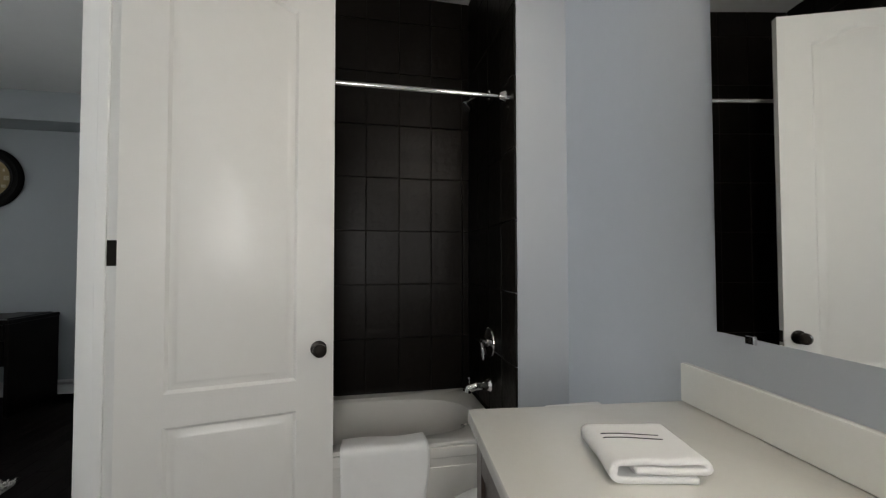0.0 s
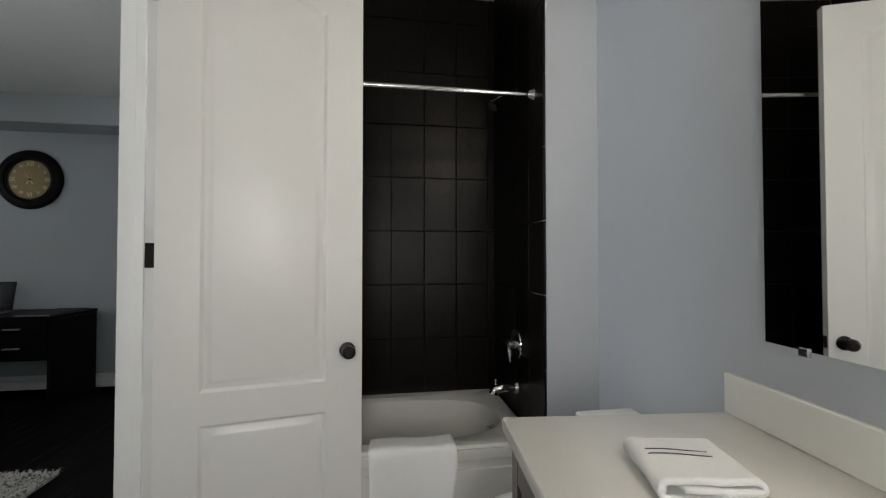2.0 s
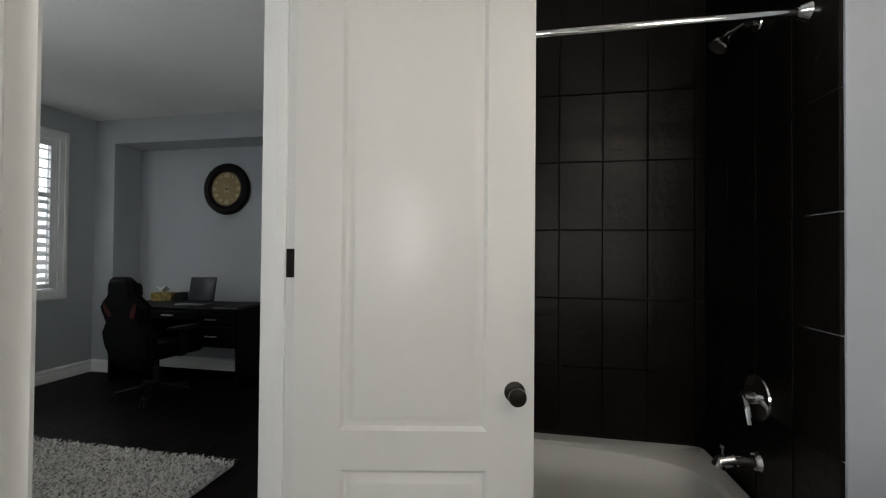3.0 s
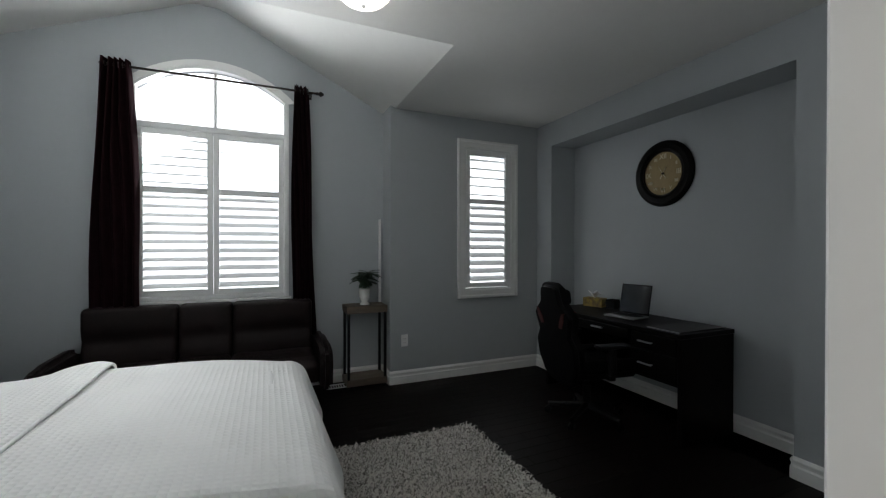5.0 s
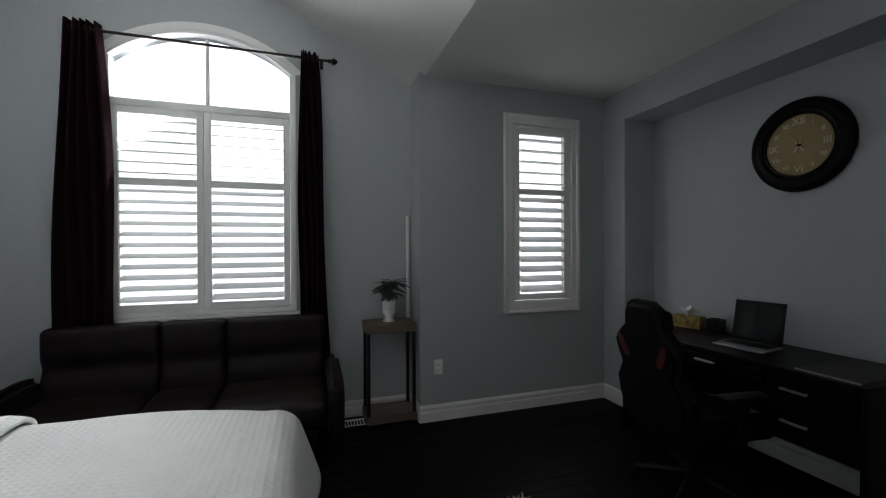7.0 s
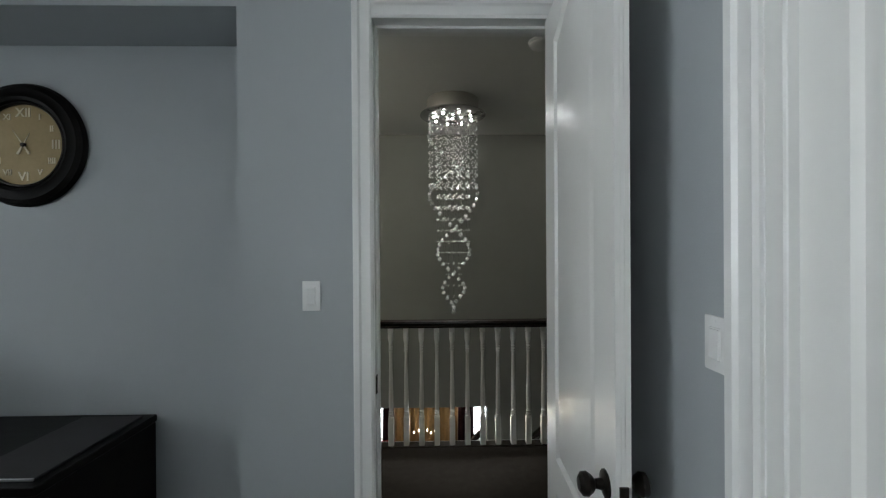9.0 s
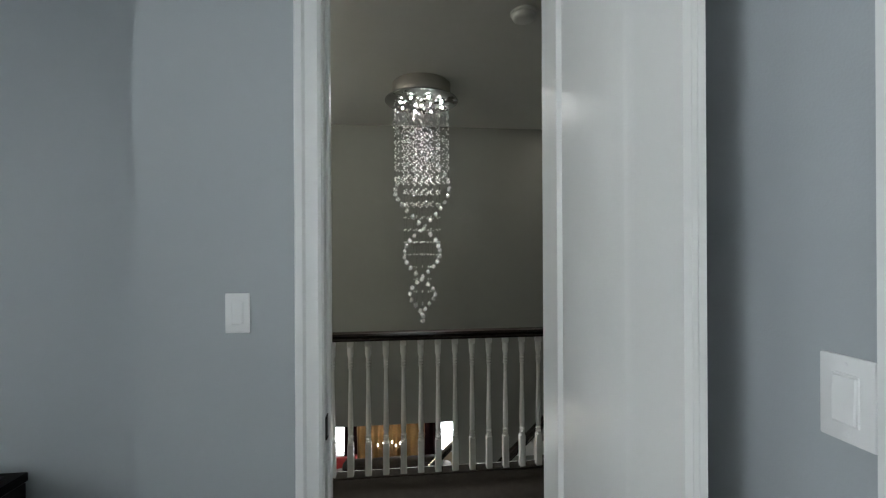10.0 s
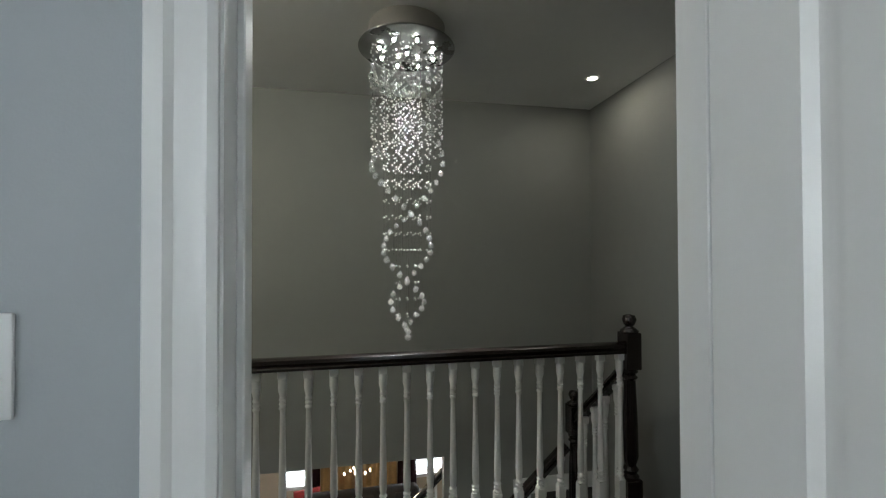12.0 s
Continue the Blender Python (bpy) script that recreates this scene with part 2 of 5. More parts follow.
def painting_material():
    """Misty landscape in greys: pale sky, a dark block with drips, a slanted dark shore and a pale foreground."""
    m = material("abstract_canvas_paint", (.62, .65, .68), .6, bump=.35, bump_scale=35)
    N, L = m.node_tree.nodes, m.node_tree.links

    def node(kind, **kw):
        n = N.new(kind)
        for k, v in kw.items():
            n.inputs[k].default_value = v
        return n

    def op(kind, a, b):
        n = N.new("ShaderNodeMath")
        n.operation = kind
        for i, v in enumerate((a, b)):
            if isinstance(v, (int, float)):
                n.inputs[i].default_value = v
            else:
                L.new(v, n.inputs[i])
        return n.outputs[0]

    def soft(value, a, b):
        n = N.new("ShaderNodeMapRange")
        n.interpolation_type = "SMOOTHSTEP"
        n.inputs[1].default_value, n.inputs[2].default_value = a, b
        L.new(value, n.inputs[0])
        return n.outputs[0]

    def over(base, color, mask):
        n = N.new("ShaderNodeMix")
        n.data_type = "RGBA"
        L.new(mask, n.inputs[0])
        L.new(base, n.inputs[6]) if not isinstance(base, tuple) else None
        if isinstance(base, tuple):
            n.inputs[6].default_value = (*base, 1)
        n.inputs[7].default_value = (*color, 1)
        return n.outputs[2]
    tc = N.new("ShaderNodeTexCoord")
    sep = N.new("ShaderNodeSeparateXYZ")
    L.new(tc.outputs["Object"], sep.inputs[0])
    x, z = sep.outputs[0], sep.outputs[2]
    streak = node("ShaderNodeTexNoise", Scale=3.0, Detail=6.0)
    mp = N.new("ShaderNodeMapping")
    mp.inputs["Scale"].default_value = (22, 1, 1.6)
    L.new(tc.outputs["Object"], mp.inputs[0])
    L.new(mp.outputs[0], streak.inputs["Vector"])
    brush = node("ShaderNodeTexNoise", Scale=9.0, Detail=6.0, Distortion=.6)
    mb = N.new("ShaderNodeMapping")
    mb.inputs["Scale"].default_value = (.7, 1, 2.4)
    L.new(tc.outputs["Object"], mb.inputs[0])
    L.new(mb.outputs[0], brush.inputs["Vector"])
    drip, dab = streak.outputs[0], brush.outputs[0]
    wob = op("ADD", z, op("MULTIPLY", op("SUBTRACT", dab, .5), .12))
    col = over((.66, .69, .72), (.42, .45, .49), soft(op("ADD", drip, op("MULTIPLY", dab, .4)), .6, .95))
    far = op("MULTIPLY", op("MULTIPLY", soft(wob, .25, .30), soft(op("MULTIPLY", wob, -1), -.40, -.33)), soft(drip, .3, .6))
    col = over(col, (.33, .355, .38), far)
    block = op("MULTIPLY", op("MULTIPLY", soft(op("ADD", x, op("MULTIPLY", dab, .06)), -.46, -.42), soft(op("MULTIPLY", x, -1), .0, .12)), op("MULTIPLY", soft(wob, .24, .28), soft(op("MULTIPLY", wob, -1), -.49, -.46)))
    col = over(col, (.11, .125, .14), op("MULTIPLY", block, soft(drip, .28, .52)))
    low = op("ADD", wob, op("MULTIPLY", x, -.22))
    shore = op("MULTIPLY", soft(low, .25, .265), soft(op("MULTIPLY", low, -1), -.31, -.285))
    col = over(col, (.14, .15, .16), op("MULTIPLY", shore, soft(dab, .38, .55)))
    col = over(col, (.80, .82, .83), op("MULTIPLY", op("MULTIPLY", soft(low, .285, .31), soft(op("MULTIPLY", low, -1), -.36, -.33)), soft(dab, .35, .5)))
    L.new(col, N["Principled BSDF"].inputs["Base Color"])
    return m


CANVAS = painting_material()

# ---- mesh helpers ----
def B():
    return bmesh.new()


def bx(bm, x0, x1, y0, y1, z0, z1, bev=0.0, seg=2, rot=None):
    r = bmesh.ops.create_cube(bm, size=1, matrix=Matrix.Translation(((x0 + x1) / 2, (y0 + y1) / 2, (z0 + z1) / 2)) @ Matrix.Diagonal((abs(x1 - x0), abs(y1 - y0), abs(z1 - z0), 1)))
    vs = r["verts"]
    if bev:
        es = list({e for v in vs for e in v.link_edges})
        r = bmesh.ops.bevel(bm, geom=es, offset=bev, segments=seg, affect="EDGES", profile=.5)
        vs = list({v for f in r["faces"] for v in f.verts} | {v for v in vs if v.is_valid})
    if rot is not None:
        bmesh.ops.transform(bm, matrix=rot, verts=[v for v in vs if v.is_valid])
    return bm


def box(x0, x1, y0, y1, z0, z1, bev=0.0, seg=2):
    return bx(B(), x0, x1, y0, y1, z0, z1, bev, seg)


def cyl(bm, a, b, r0, r1=None, n=20):
    a, b = Vector(a), Vector(b)
    d = b - a
    m = Matrix.Translation((a + b) / 2) @ d.to_track_quat("Z", "Y").to_matrix().to_4x4()
    bmesh.ops.create_cone(bm, cap_ends=True, segments=n, radius1=r0, radius2=r0 if r1 is None else r1, depth=d.length, matrix=m)
    return bm


def ball(bm, at, r, scale=(1, 1, 1), u=16, v=10):
    bmesh.ops.create_uvsphere(bm, u_segments=u, v_segments=v, radius=r, matrix=Matrix.Translation(at) @ Matrix.Diagonal((*scale, 1)))
    return bm


def lathe(bm, prof, n=20, m=None, ring=False):
    """Turns a profile of (radius, height) about z."""
    rings = [[bm.verts.new((r * math.cos(2 * math.pi * i / n), r * math.sin(2 * math.pi * i / n), z)) for i in range(n)] for r, z in prof]
    for a, b in zip(rings, rings[1:]):
        for i in range(n):
            bm.faces.new((a[i], a[(i + 1) % n], b[(i + 1) % n], b[i]))
    if ring:
        for i in range(n):
            bm.faces.new((rings[-1][i], rings[-1][(i + 1) % n], rings[0][(i + 1) % n], rings[0][i]))
    else:
        bm.faces.new(rings[0][::-1])
        bm.faces.new(rings[-1])
    if m is not None:
        bmesh.ops.transform(bm, matrix=m, verts=[v for row in rings for v in row])
    return bm


def tube(bm, pts, r, n=10):
    for a, b in zip(pts, pts[1:]):
        cyl(bm, a, b, r, n=n)
    for p in pts[1:-1]:
        ball(bm, p, r, u=n, v=6)
    return bm


def prism(bm, outline, axis, a, b):
    """Pushes a flat outline (pairs of the two other axes, in order) from a to b along an axis."""
    def at(p, s):
        return {"x": (s, p[0], p[1]), "y": (p[0], s, p[1]), "z": (p[0], p[1], s)}[axis]
    lo, hi = [bm.verts.new(at(p, a)) for p in outline], [bm.verts.new(at(p, b)) for p in outline]
    n = len(outline)
    for i in range(n):
        bm.faces.new((lo[i], lo[(i + 1) % n], hi[(i + 1) % n], hi[i]))
    bm.faces.new(lo[::-1])
    bm.faces.new(hi)
    bmesh.ops.recalc_face_normals(bm, faces=bm.faces)
    return bm


def sheet(fn, nu, nv, uvfn=None):
    """A grid of (nu x nv) cells from a function of u, v in 0..1, with a cloth map in metres."""
    bm = B()
    vs = [[bm.verts.new(fn(i / nu, j / nv)) for j in range(nv + 1)] for i in range(nu + 1)]
    uv = bm.loops.layers.uv.new("UVMap")
    for i in range(nu):
        for j in range(nv):
            f = bm.faces.new((vs[i][j], vs[i + 1][j], vs[i + 1][j + 1], vs[i][j + 1]))
            f.smooth = True
            for loop, (a, b) in zip(f.loops, ((i, j), (i + 1, j), (i + 1, j + 1), (i, j + 1))):
                loop[uv].uv = uvfn(a / nu, b / nv) if uvfn else (a / nu, b / nv)
    return bm


def mesh(name, bm, mat, smooth=True):
    me = bpy.data.meshes.new(name)
    if smooth:
        for f in bm.faces:
            f.smooth = True
        for e in bm.edges:
            if len(e.link_faces) == 2 and e.calc_face_angle(0) > .55:
                e.smooth = False
    bm.to_mesh(me)
    bm.free()
    me.materials.append(mat)
    return me


def part(name, bm, mat, parent, label=""):
    ob = new(name, mesh(name, bm, mat))
    ob.parent = parent
    if label:
        ob["label"] = label
    return ob


def thing(name, at, label, category, group="", rz=0.0):
    ob = new(name)
    ob.empty_display_size = .1
    ob.matrix_basis = pose(*at, 0, 0, rz)
    return tagged(ob, label, category, group, "thing")


def solid(name, bm, mat, label, category, group="", at=(0, 0, 0), rz=0.0):
    ob = new(name, mesh(name, bm, mat))
    ob.matrix_basis = pose(*at, 0, 0, rz)
    return tagged(ob, label, category, group, "thing")


def struct(name, bm, mat, label="", category=""):
    return tagged(new(name, mesh(name, bm, mat)), label, category, kind="structure")


def thicken(ob, t, offset=-1.0, levels=0):
    if levels:
        s = ob.modifiers.new("smooth", "SUBSURF")
        s.levels = s.render_levels = levels
    m = ob.modifiers.new("thickness", "SOLIDIFY")
    m.thickness, m.offset = t, offset
    return ob


def wall_x(bm, x0, x1, y0, y1, z0, z1, holes=()):
    """A wall that stands along y, with openings (ya, yb, za, zb) cut through it."""
    ys = sorted({y0, y1, *[h[0] for h in holes], *[h[1] for h in holes]})
    for a, b in zip(ys, ys[1:]):
        cuts = sorted((h[2], h[3]) for h in holes if h[0] <= a + 1e-6 and h[1] >= b - 1e-6)
        z = z0
        for lo, hi in cuts:
            if lo > z + 1e-4:
                bx(bm, x0, x1, a, b, z, lo)
            z = hi
        if z < z1 - 1e-4:
            bx(bm, x0, x1, a, b, z, z1)
    return bm


def wall_y(bm, y0, y1, x0, x1, z0, z1, holes=()):
    wall_x(bm, y0, y1, x0, x1, z0, z1, holes)
    bmesh.ops.transform(bm, matrix=Matrix(((0, 1, 0, 0), (1, 0, 0, 0), (0, 0, 1, 0), (0, 0, 0, 1))), verts=bm.verts)
    bmesh.ops.reverse_faces(bm, faces=bm.faces)
    return bm

# ---- the setting ----
X_REC, X_W, Y_S, Y_JOG, Y_N, Y_ALC = -3.18, -2.887, -.82, 2.453, 4.19, 4.51
CEIL_Z, ALC_Z, EAVE_S = 2.72, 2.46, 2.83
BATH_Z = 2.95


def arch(y0, y1, spring, top, n=20):
    c, h, r = (y0 + y1) / 2, (y1 - y0) / 2, top - spring
    R = (h * h + r * r) / (2 * r)
    return [(c + h * (2 * i / n - 1), top - R + math.sqrt(R * R - (h * (2 * i / n - 1)) ** 2)) for i in range(n + 1)]


WY0, WY1, WZ0, WSPR, WTOP = .285, 1.535, .885, 2.71, 2.955
bm = B()
wall_x(bm, X_REC - .16, X_REC, Y_S - .15, Y_JOG + .1, 0, WSPR, [(WY0, WY1, WZ0, WSPR)])
bx(bm, X_REC - .16, X_REC, Y_S - .15, WY0, WSPR, 3.75)
bx(bm, X_REC - .16, X_REC, WY1, Y_JOG + .1, WSPR, 3.75)
prism(bm, arch(WY0, WY1, WSPR, WTOP) + [(WY1, 3.75), (WY0, 3.75)], "x", X_REC - .16, X_REC)
struct("wall_west", bm, PAINT)
bm = wall_x(B(), X_W - .14, X_W, Y_JOG, Y_N + .45, 0, 2.9, [(3.25, 3.83, .9, 2.41)])
bx(bm, X_REC - .15, X_W - .14, Y_JOG, Y_JOG + .1, 0, 3.0)
struct("wall_west_north", bm, PAINT)
struct("wall_south", box(X_REC - .16, 1.0, Y_S - .14, Y_S, 0, 3.2), PAINT)
bm = B()
bx(bm, X_W - .1, -2.631, Y_N, Y_ALC + .1, 0, CEIL_Z + .05)
bx(bm, -2.631, -.388, Y_N, Y_ALC + .1, ALC_Z, CEIL_Z + .05)
bx(bm, -2.631, -.388, Y_ALC, Y_ALC + .1, 0, ALC_Z)
bx(bm, -.388, -.25, Y_N, Y_ALC + .1, 0, CEIL_Z + .05)
wall_y(b2 := B(), Y_N, Y_N + .12, -.25, 1.1, 0, CEIL_Z + .05, [(.128, .889, 0, 2.427)])
me = bpy.data.meshes.new("tmp")
b2.to_mesh(me)
bm.from_mesh(me)
b2.free()
struct("wall_north", bm, PAINT)
struct("wall_bath_west", wall_x(B(), .834, .953, -1.5, 2.75, 0, BATH_Z + .1, [(.989, 1.75, 0, 2.455)]), PAINT)
bm = wall_x(B(), .972, 1.11, 2.75, Y_N + .12, 0, CEIL_Z + .05, [(2.79, 3.305, 0, 2.372)])
bx(bm, .945, 1.11, 2.75, 2.785, 0, CEIL_Z + .05)
struct("wall_east_north", bm, PAINT)
SKEW = Matrix.Translation((2.703, .985, 0)) @ Matrix.Rotation(radians(-5.5), 4, "Z") @ Matrix.Translation((-2.735, -1.0, 0))
struct("wall_bath_east", box(2.737, 2.88, -2.6, 1.83, 0, BATH_Z + .1), PAINT_BATH).matrix_basis = SKEW
struct("wall_bath_return", box(2.533, 2.9, 1.79, 1.95, 0, BATH_Z + .1), PAINT_BATH)
struct("wall_bath_south", wall_y(B(), -1.6, -1.4, .81, 2.9, 0, BATH_Z + .1, [(1.24, 2.0, .95, 1.9)]), PAINT_BATH)
struct("wall_tub_back", box(.953, 2.9, 2.647, 2.78, 0, BATH_Z + .1), GROUT)
struct("wall_tub_side", box(2.545, 2.7, 1.95, 2.647, 0, BATH_Z + .1), GROUT)
struct("ceiling_bath", box(.93, 2.9, -1.5, 2.78, BATH_Z, BATH_Z + .1), CEIL)
bm = B()
bx(bm, -1.515, .95, Y_S - .14, Y_N, CEIL_Z, CEIL_Z + .1)
bx(bm, .95, 1.11, 2.75, Y_N, CEIL_Z + .002, CEIL_Z + .1)
bx(bm, X_W - .1, -1.515, 2.5, Y_N, CEIL_Z, CEIL_Z + .1)
struct("ceiling_flat", bm, CEIL)
bm = prism(B(), [(2.5, CEIL_Z), (2.56, CEIL_Z + .1), (1.06, 3.62), (.66, 3.62), (Y_S - .1, EAVE_S + .12), (Y_S, EAVE_S), (.69, 3.47), (.78, 3.49), (.93, 3.49), (1.01, 3.47)], "x", X_REC - .16, -1.515)
struct("ceiling_vault", bm, CEIL)
bm = prism(B(), [(2.5, CEIL_Z + .1), (2.5, CEIL_Z + .11), (1.06, 3.64), (.66, 3.64), (Y_S, EAVE_S + .15), (Y_S, CEIL_Z + .1)], "x", -1.515, -1.45)
struct("ceiling_gable_end", bm, CEIL)
struct("floor", box(X_REC - .16, .845, Y_S - .14, Y_ALC + .05, -.12, -.012), FLOORM)
struct("floor_bath", box(.8305, 2.9, -1.5, 2.78, -.12, 0), FLOORT)

# mouldings
CASING = [(0, 0), (0, .010), (.010, .016), (.018, .012), (.046, .014), (.054, .022), (.074, .022), (.078, .016), (.078, 0)]
BASE = [(0, 0), (.016, 0), (.016, .072), (.009, .082), (.009, .096), (.015, .101), (.015, .112), (.006, .126), (.004, .13), (0, .13)]


def casing(name, axis, face, out, a, b, top, base=0.0):
    """Three mouldings round an opening from a to b in a wall whose face stands at 'face' and looks along 'out' (+1 or -1)."""
    for side, edge in ((-1, a), (1, b)):
        o = [(edge + side * w, face + out * d) for w, d in CASING]
        if axis == "x":
            o = [(q, p) for p, q in o]
        struct(name, prism(B(), o, "z", base, top + .078), TRIM)
    o = [(face + out * d, top + w) for w, d in CASING]
    struct(name, prism(B(), o, "y" if axis == "x" else "x", a, b), TRIM)


def jamb(name, axis, w0, w1, a, b, top, stop):
    """The lining of an opening, with its door stop."""
    bm = B()
    for lo, hi, z0, z1 in ((a - .014, a, 0, top), (b, b + .014, 0, top), (a - .014, b + .014, top, top + .013)):
        bx(bm, w0, w1, lo, hi, z0, z1)
    for lo, hi, z0, z1 in ((a, a + .011, 0, top), (b - .011, b, 0, top), (a + .011, b - .011, top - .011, top)):
        bx(bm, stop, stop + .035, lo, hi, z0, z1, .002, 1)
    if axis == "y":
        bmesh.ops.transform(bm, matrix=Matrix(((0, 1, 0, 0), (1, 0, 0, 0), (0, 0, 1, 0), (0, 0, 0, 1))), verts=bm.verts)
        bmesh.ops.reverse_faces(bm, faces=bm.faces)
    return struct(name, bm, TRIM)


BD0, BD1, BDT = 1.004, 1.735, 2.44
jamb("trim_bath_jamb", "x", .832, .955, BD0, BD1, BDT, .885)
casing("trim_bath_casing", "x", .953, 1, BD0 - .004, BD1 + .004, BDT)
casing("trim_bedroom_casing", "x", .834, -1, BD0 - .004, BD1 + .004, BDT)
ED0, ED1, EDT = .143, .874, 2.412
jamb("trim_entry_jamb", "y", Y_N - .002, Y_N + .122, ED0, ED1, EDT, 4.235)
casing("trim_entry_casing", "y", Y_N, -1, ED0 - .004, ED1 + .004, EDT)
casing("trim_hall_casing", "y", Y_N + .12, 1, ED0 - .004, ED1 + .004, EDT)
jamb("trim_closet_jamb", "x", .970, 1.112, 2.804, 3.291, 2.357, 1.0)
casing("trim_closet_casing", "x", .972, -1, 2.80, 3.295, 2.357)


def baseboard(axis, face, out, a, b):
    o = [(face + out * d, z) for d, z in BASE]
    struct("baseboard", prism(B(), o, "y" if axis == "x" else "x", a, b), TRIM)


baseboard("x", X_REC, 1, Y_S, Y_JOG)
baseboard("x", X_W, 1, Y_JOG - .012, Y_N)
baseboard("y", Y_JOG, -1, X_REC + .016, X_W)
baseboard("y", Y_N, -1, X_W + .016, -2.631)
baseboard("x", -2.631, 1, Y_N - .012, Y_ALC)
baseboard("y", Y_ALC, -1, -2.615, -.404)
baseboard("x", -.388, -1, Y_N - .012, Y_ALC)
baseboard("y", Y_N, -1, -.388, .062)
baseboard("y", Y_S, 1, X_REC + .016, .834)
baseboard("x", .834, -1, Y_S + .016, .92)
baseboard("x", .834, -1, 1.82, 2.75)
baseboard("x", .972, -1, 3.38, Y_N - .03)

# ---- doors ----
def door_leaf(ob, length, height, th, arched=True):
    """A two-panel moulded leaf in local space: x from the hinge, thickness from y = 0 to -th, a face on both sides."""
    part("leaf", box(0, length, -th + .0125, -.0125, .012, height, .001, 1), DOORM, ob)
    st, bot, mid0, mid1, top = length * .19, .2, .62, .735, height - .065
    for face, sgn in ((-th + .006, -1), (-.006, 1)):
        bm = B()
        y1 = face + sgn * .006

        def slab(x0, x1, z0, z1):
            bx(bm, x0, x1, min(face - sgn * .0065, y1), max(face - sgn * .0065, y1), z0, z1)
        slab(0, st, .012, height)
        slab(length - st, length, .012, height)
        slab(st, length - st, .012, bot)
        slab(st, length - st, mid0, mid1)
        n = 14
        a0, a1, rise = st, length - st, .07
        pts = [(a0 + (a1 - a0) * i / n, top - .07 + rise * math.sin(math.pi * i / n) ** 1.4) for i in range(n + 1)]
        prism(bm, pts + [(a1, height), (a0, height)], "y", face - sgn * .0065, y1)
        part("rail_face", bm, DOORM, ob)
        for z0, z1, arc in ((bot, mid0, 0), (mid1, top - .07, .07)):
            bm = B()
            rings = []
            for inset, depth in ((0, .006), (.004, .006), (.016, -.0055), (.024, -.006), (.042, .003), (.05, .0045)):
                ring = []
                x0, x1 = st + inset, length - st - inset
                for x, z in ((x0, z0 + inset), (x1, z0 + inset)):
                    ring.append((x, z))
                m = 10
                for i in range(m + 1):
                    s = 1 - i / m
                    ring.append((x0 + (x1 - x0) * s, z1 - inset + (arc * math.sin(math.pi * s) ** 1.4 if arc else 0)))
                rings.append([bm.verts.new((x, face + sgn * depth, z)) for x, z in ring])
            for a, b in zip(rings, rings[1:]):
                k = len(a)
                for i in range(k):
                    bm.faces.new((a[i], a[(i + 1) % k], b[(i + 1) % k], b[i]))
            bm.faces.new(rings[-1])
            bmesh.ops.recalc_face_normals(bm, faces=bm.faces)
            part("door_panel", bm, DOORM, ob)
    return ob


def knob(ob, x, z, th):
    k = part("knob", lathe(B(), [(.0, 0), (.030, .0), (.031, .006), (.014, .010), (.011, .028), (.020, .034), (.028, .046), (.027, .058), (.016, .066), (0, .067)], 20, Matrix.Translation((x, -th, z)) @ Matrix.Rotation(radians(90), 4, "X")), BRONZE, ob, "round oil-rubbed bronze knob")
    part("rose", lathe(B(), [(.0, 0), (.033, .0), (.033, .004), (.026, .007), (0, .008)], 20, Matrix.Translation((x, -th, z)) @ Matrix.Rotation(radians(90), 4, "X")), BRONZE, k)
    k = part("knob", lathe(B(), [(.0, 0), (.030, .0), (.031, .006), (.014, .010), (.011, .028), (.020, .034), (.028, .046), (.027, .058), (.016, .066), (0, .067)], 20, Matrix.Translation((x, 0, z)) @ Matrix.Rotation(radians(-90), 4, "X")), BRONZE, ob)
    part("rose", lathe(B(), [(.0, 0), (.033, .0), (.033, .004), (.026, .007), (0, .008)], 20, Matrix.Translation((x, 0, z)) @ Matrix.Rotation(radians(-90), 4, "X")), BRONZE, k)
    part("latch_plate", box(x + .0605, x + .0655, -th * .8, -th * .2, z - .028, z + .028, .001, 1), BRONZE, ob)


def hinges(ob, zs):
    for z in zs:
        h = part("hinge", cyl(B(), (-.004, .004, z - .045), (-.004, .004, z + .045), .0065, n=12), BRONZE, ob, "dark bronze hinge")
        part("hinge_leaf", box(-.0025, -.0005, -.032, .0, z - .045, z + .045, .0005, 1), BRONZE, h)


door = thing("door_1", (.964, 1.731, 0), "white moulded two-panel door swung open beside the bathtub", "door", rz=10.4)
door_leaf(door, .759, 2.425, .035)
knob(door, .698, .864, .035)
hinges(door, (.25, 1.262, 2.28))
for z in (.25, 1.262, 2.28):
    bm = B()
    bx(bm, .916, .954, BD1 - .0025, BD1 - .0002, z - .047, z + .047, .001, 1)
    hp = solid("hinge_plate", bm, BRONZE, "dark bronze hinge plate screwed to the white jamb", "hinge")
st = solid("strike_plate", box(.908, .945, BD0 + .0005, BD0 + .003, .84, .91, .004, 2), BRONZE, "dark bronze strike plate on the white door jamb", "strike plate")

door = thing("door_2", (.858, 4.186, 0), "white moulded two-panel bedroom door swung open against the wall", "door", rz=-93.0)
door_leaf(door, .70, 2.40, .035)
knob(door, .64, .94, .035)
hinges(door, (.25, 1.2, 2.15))
solid("strike_plate", box(ED0 + .0005, ED0 + .003, 4.20, 4.24, .93, 1.0, .004, 2), BRONZE, "dark bronze strike plate on the entry door jamb", "strike plate")
door = thing("door_3", (1.057, 3.288, 0), "white moulded closet door standing closed in its frame", "door", rz=-90)
door_leaf(door, .48, 2.345, .035)

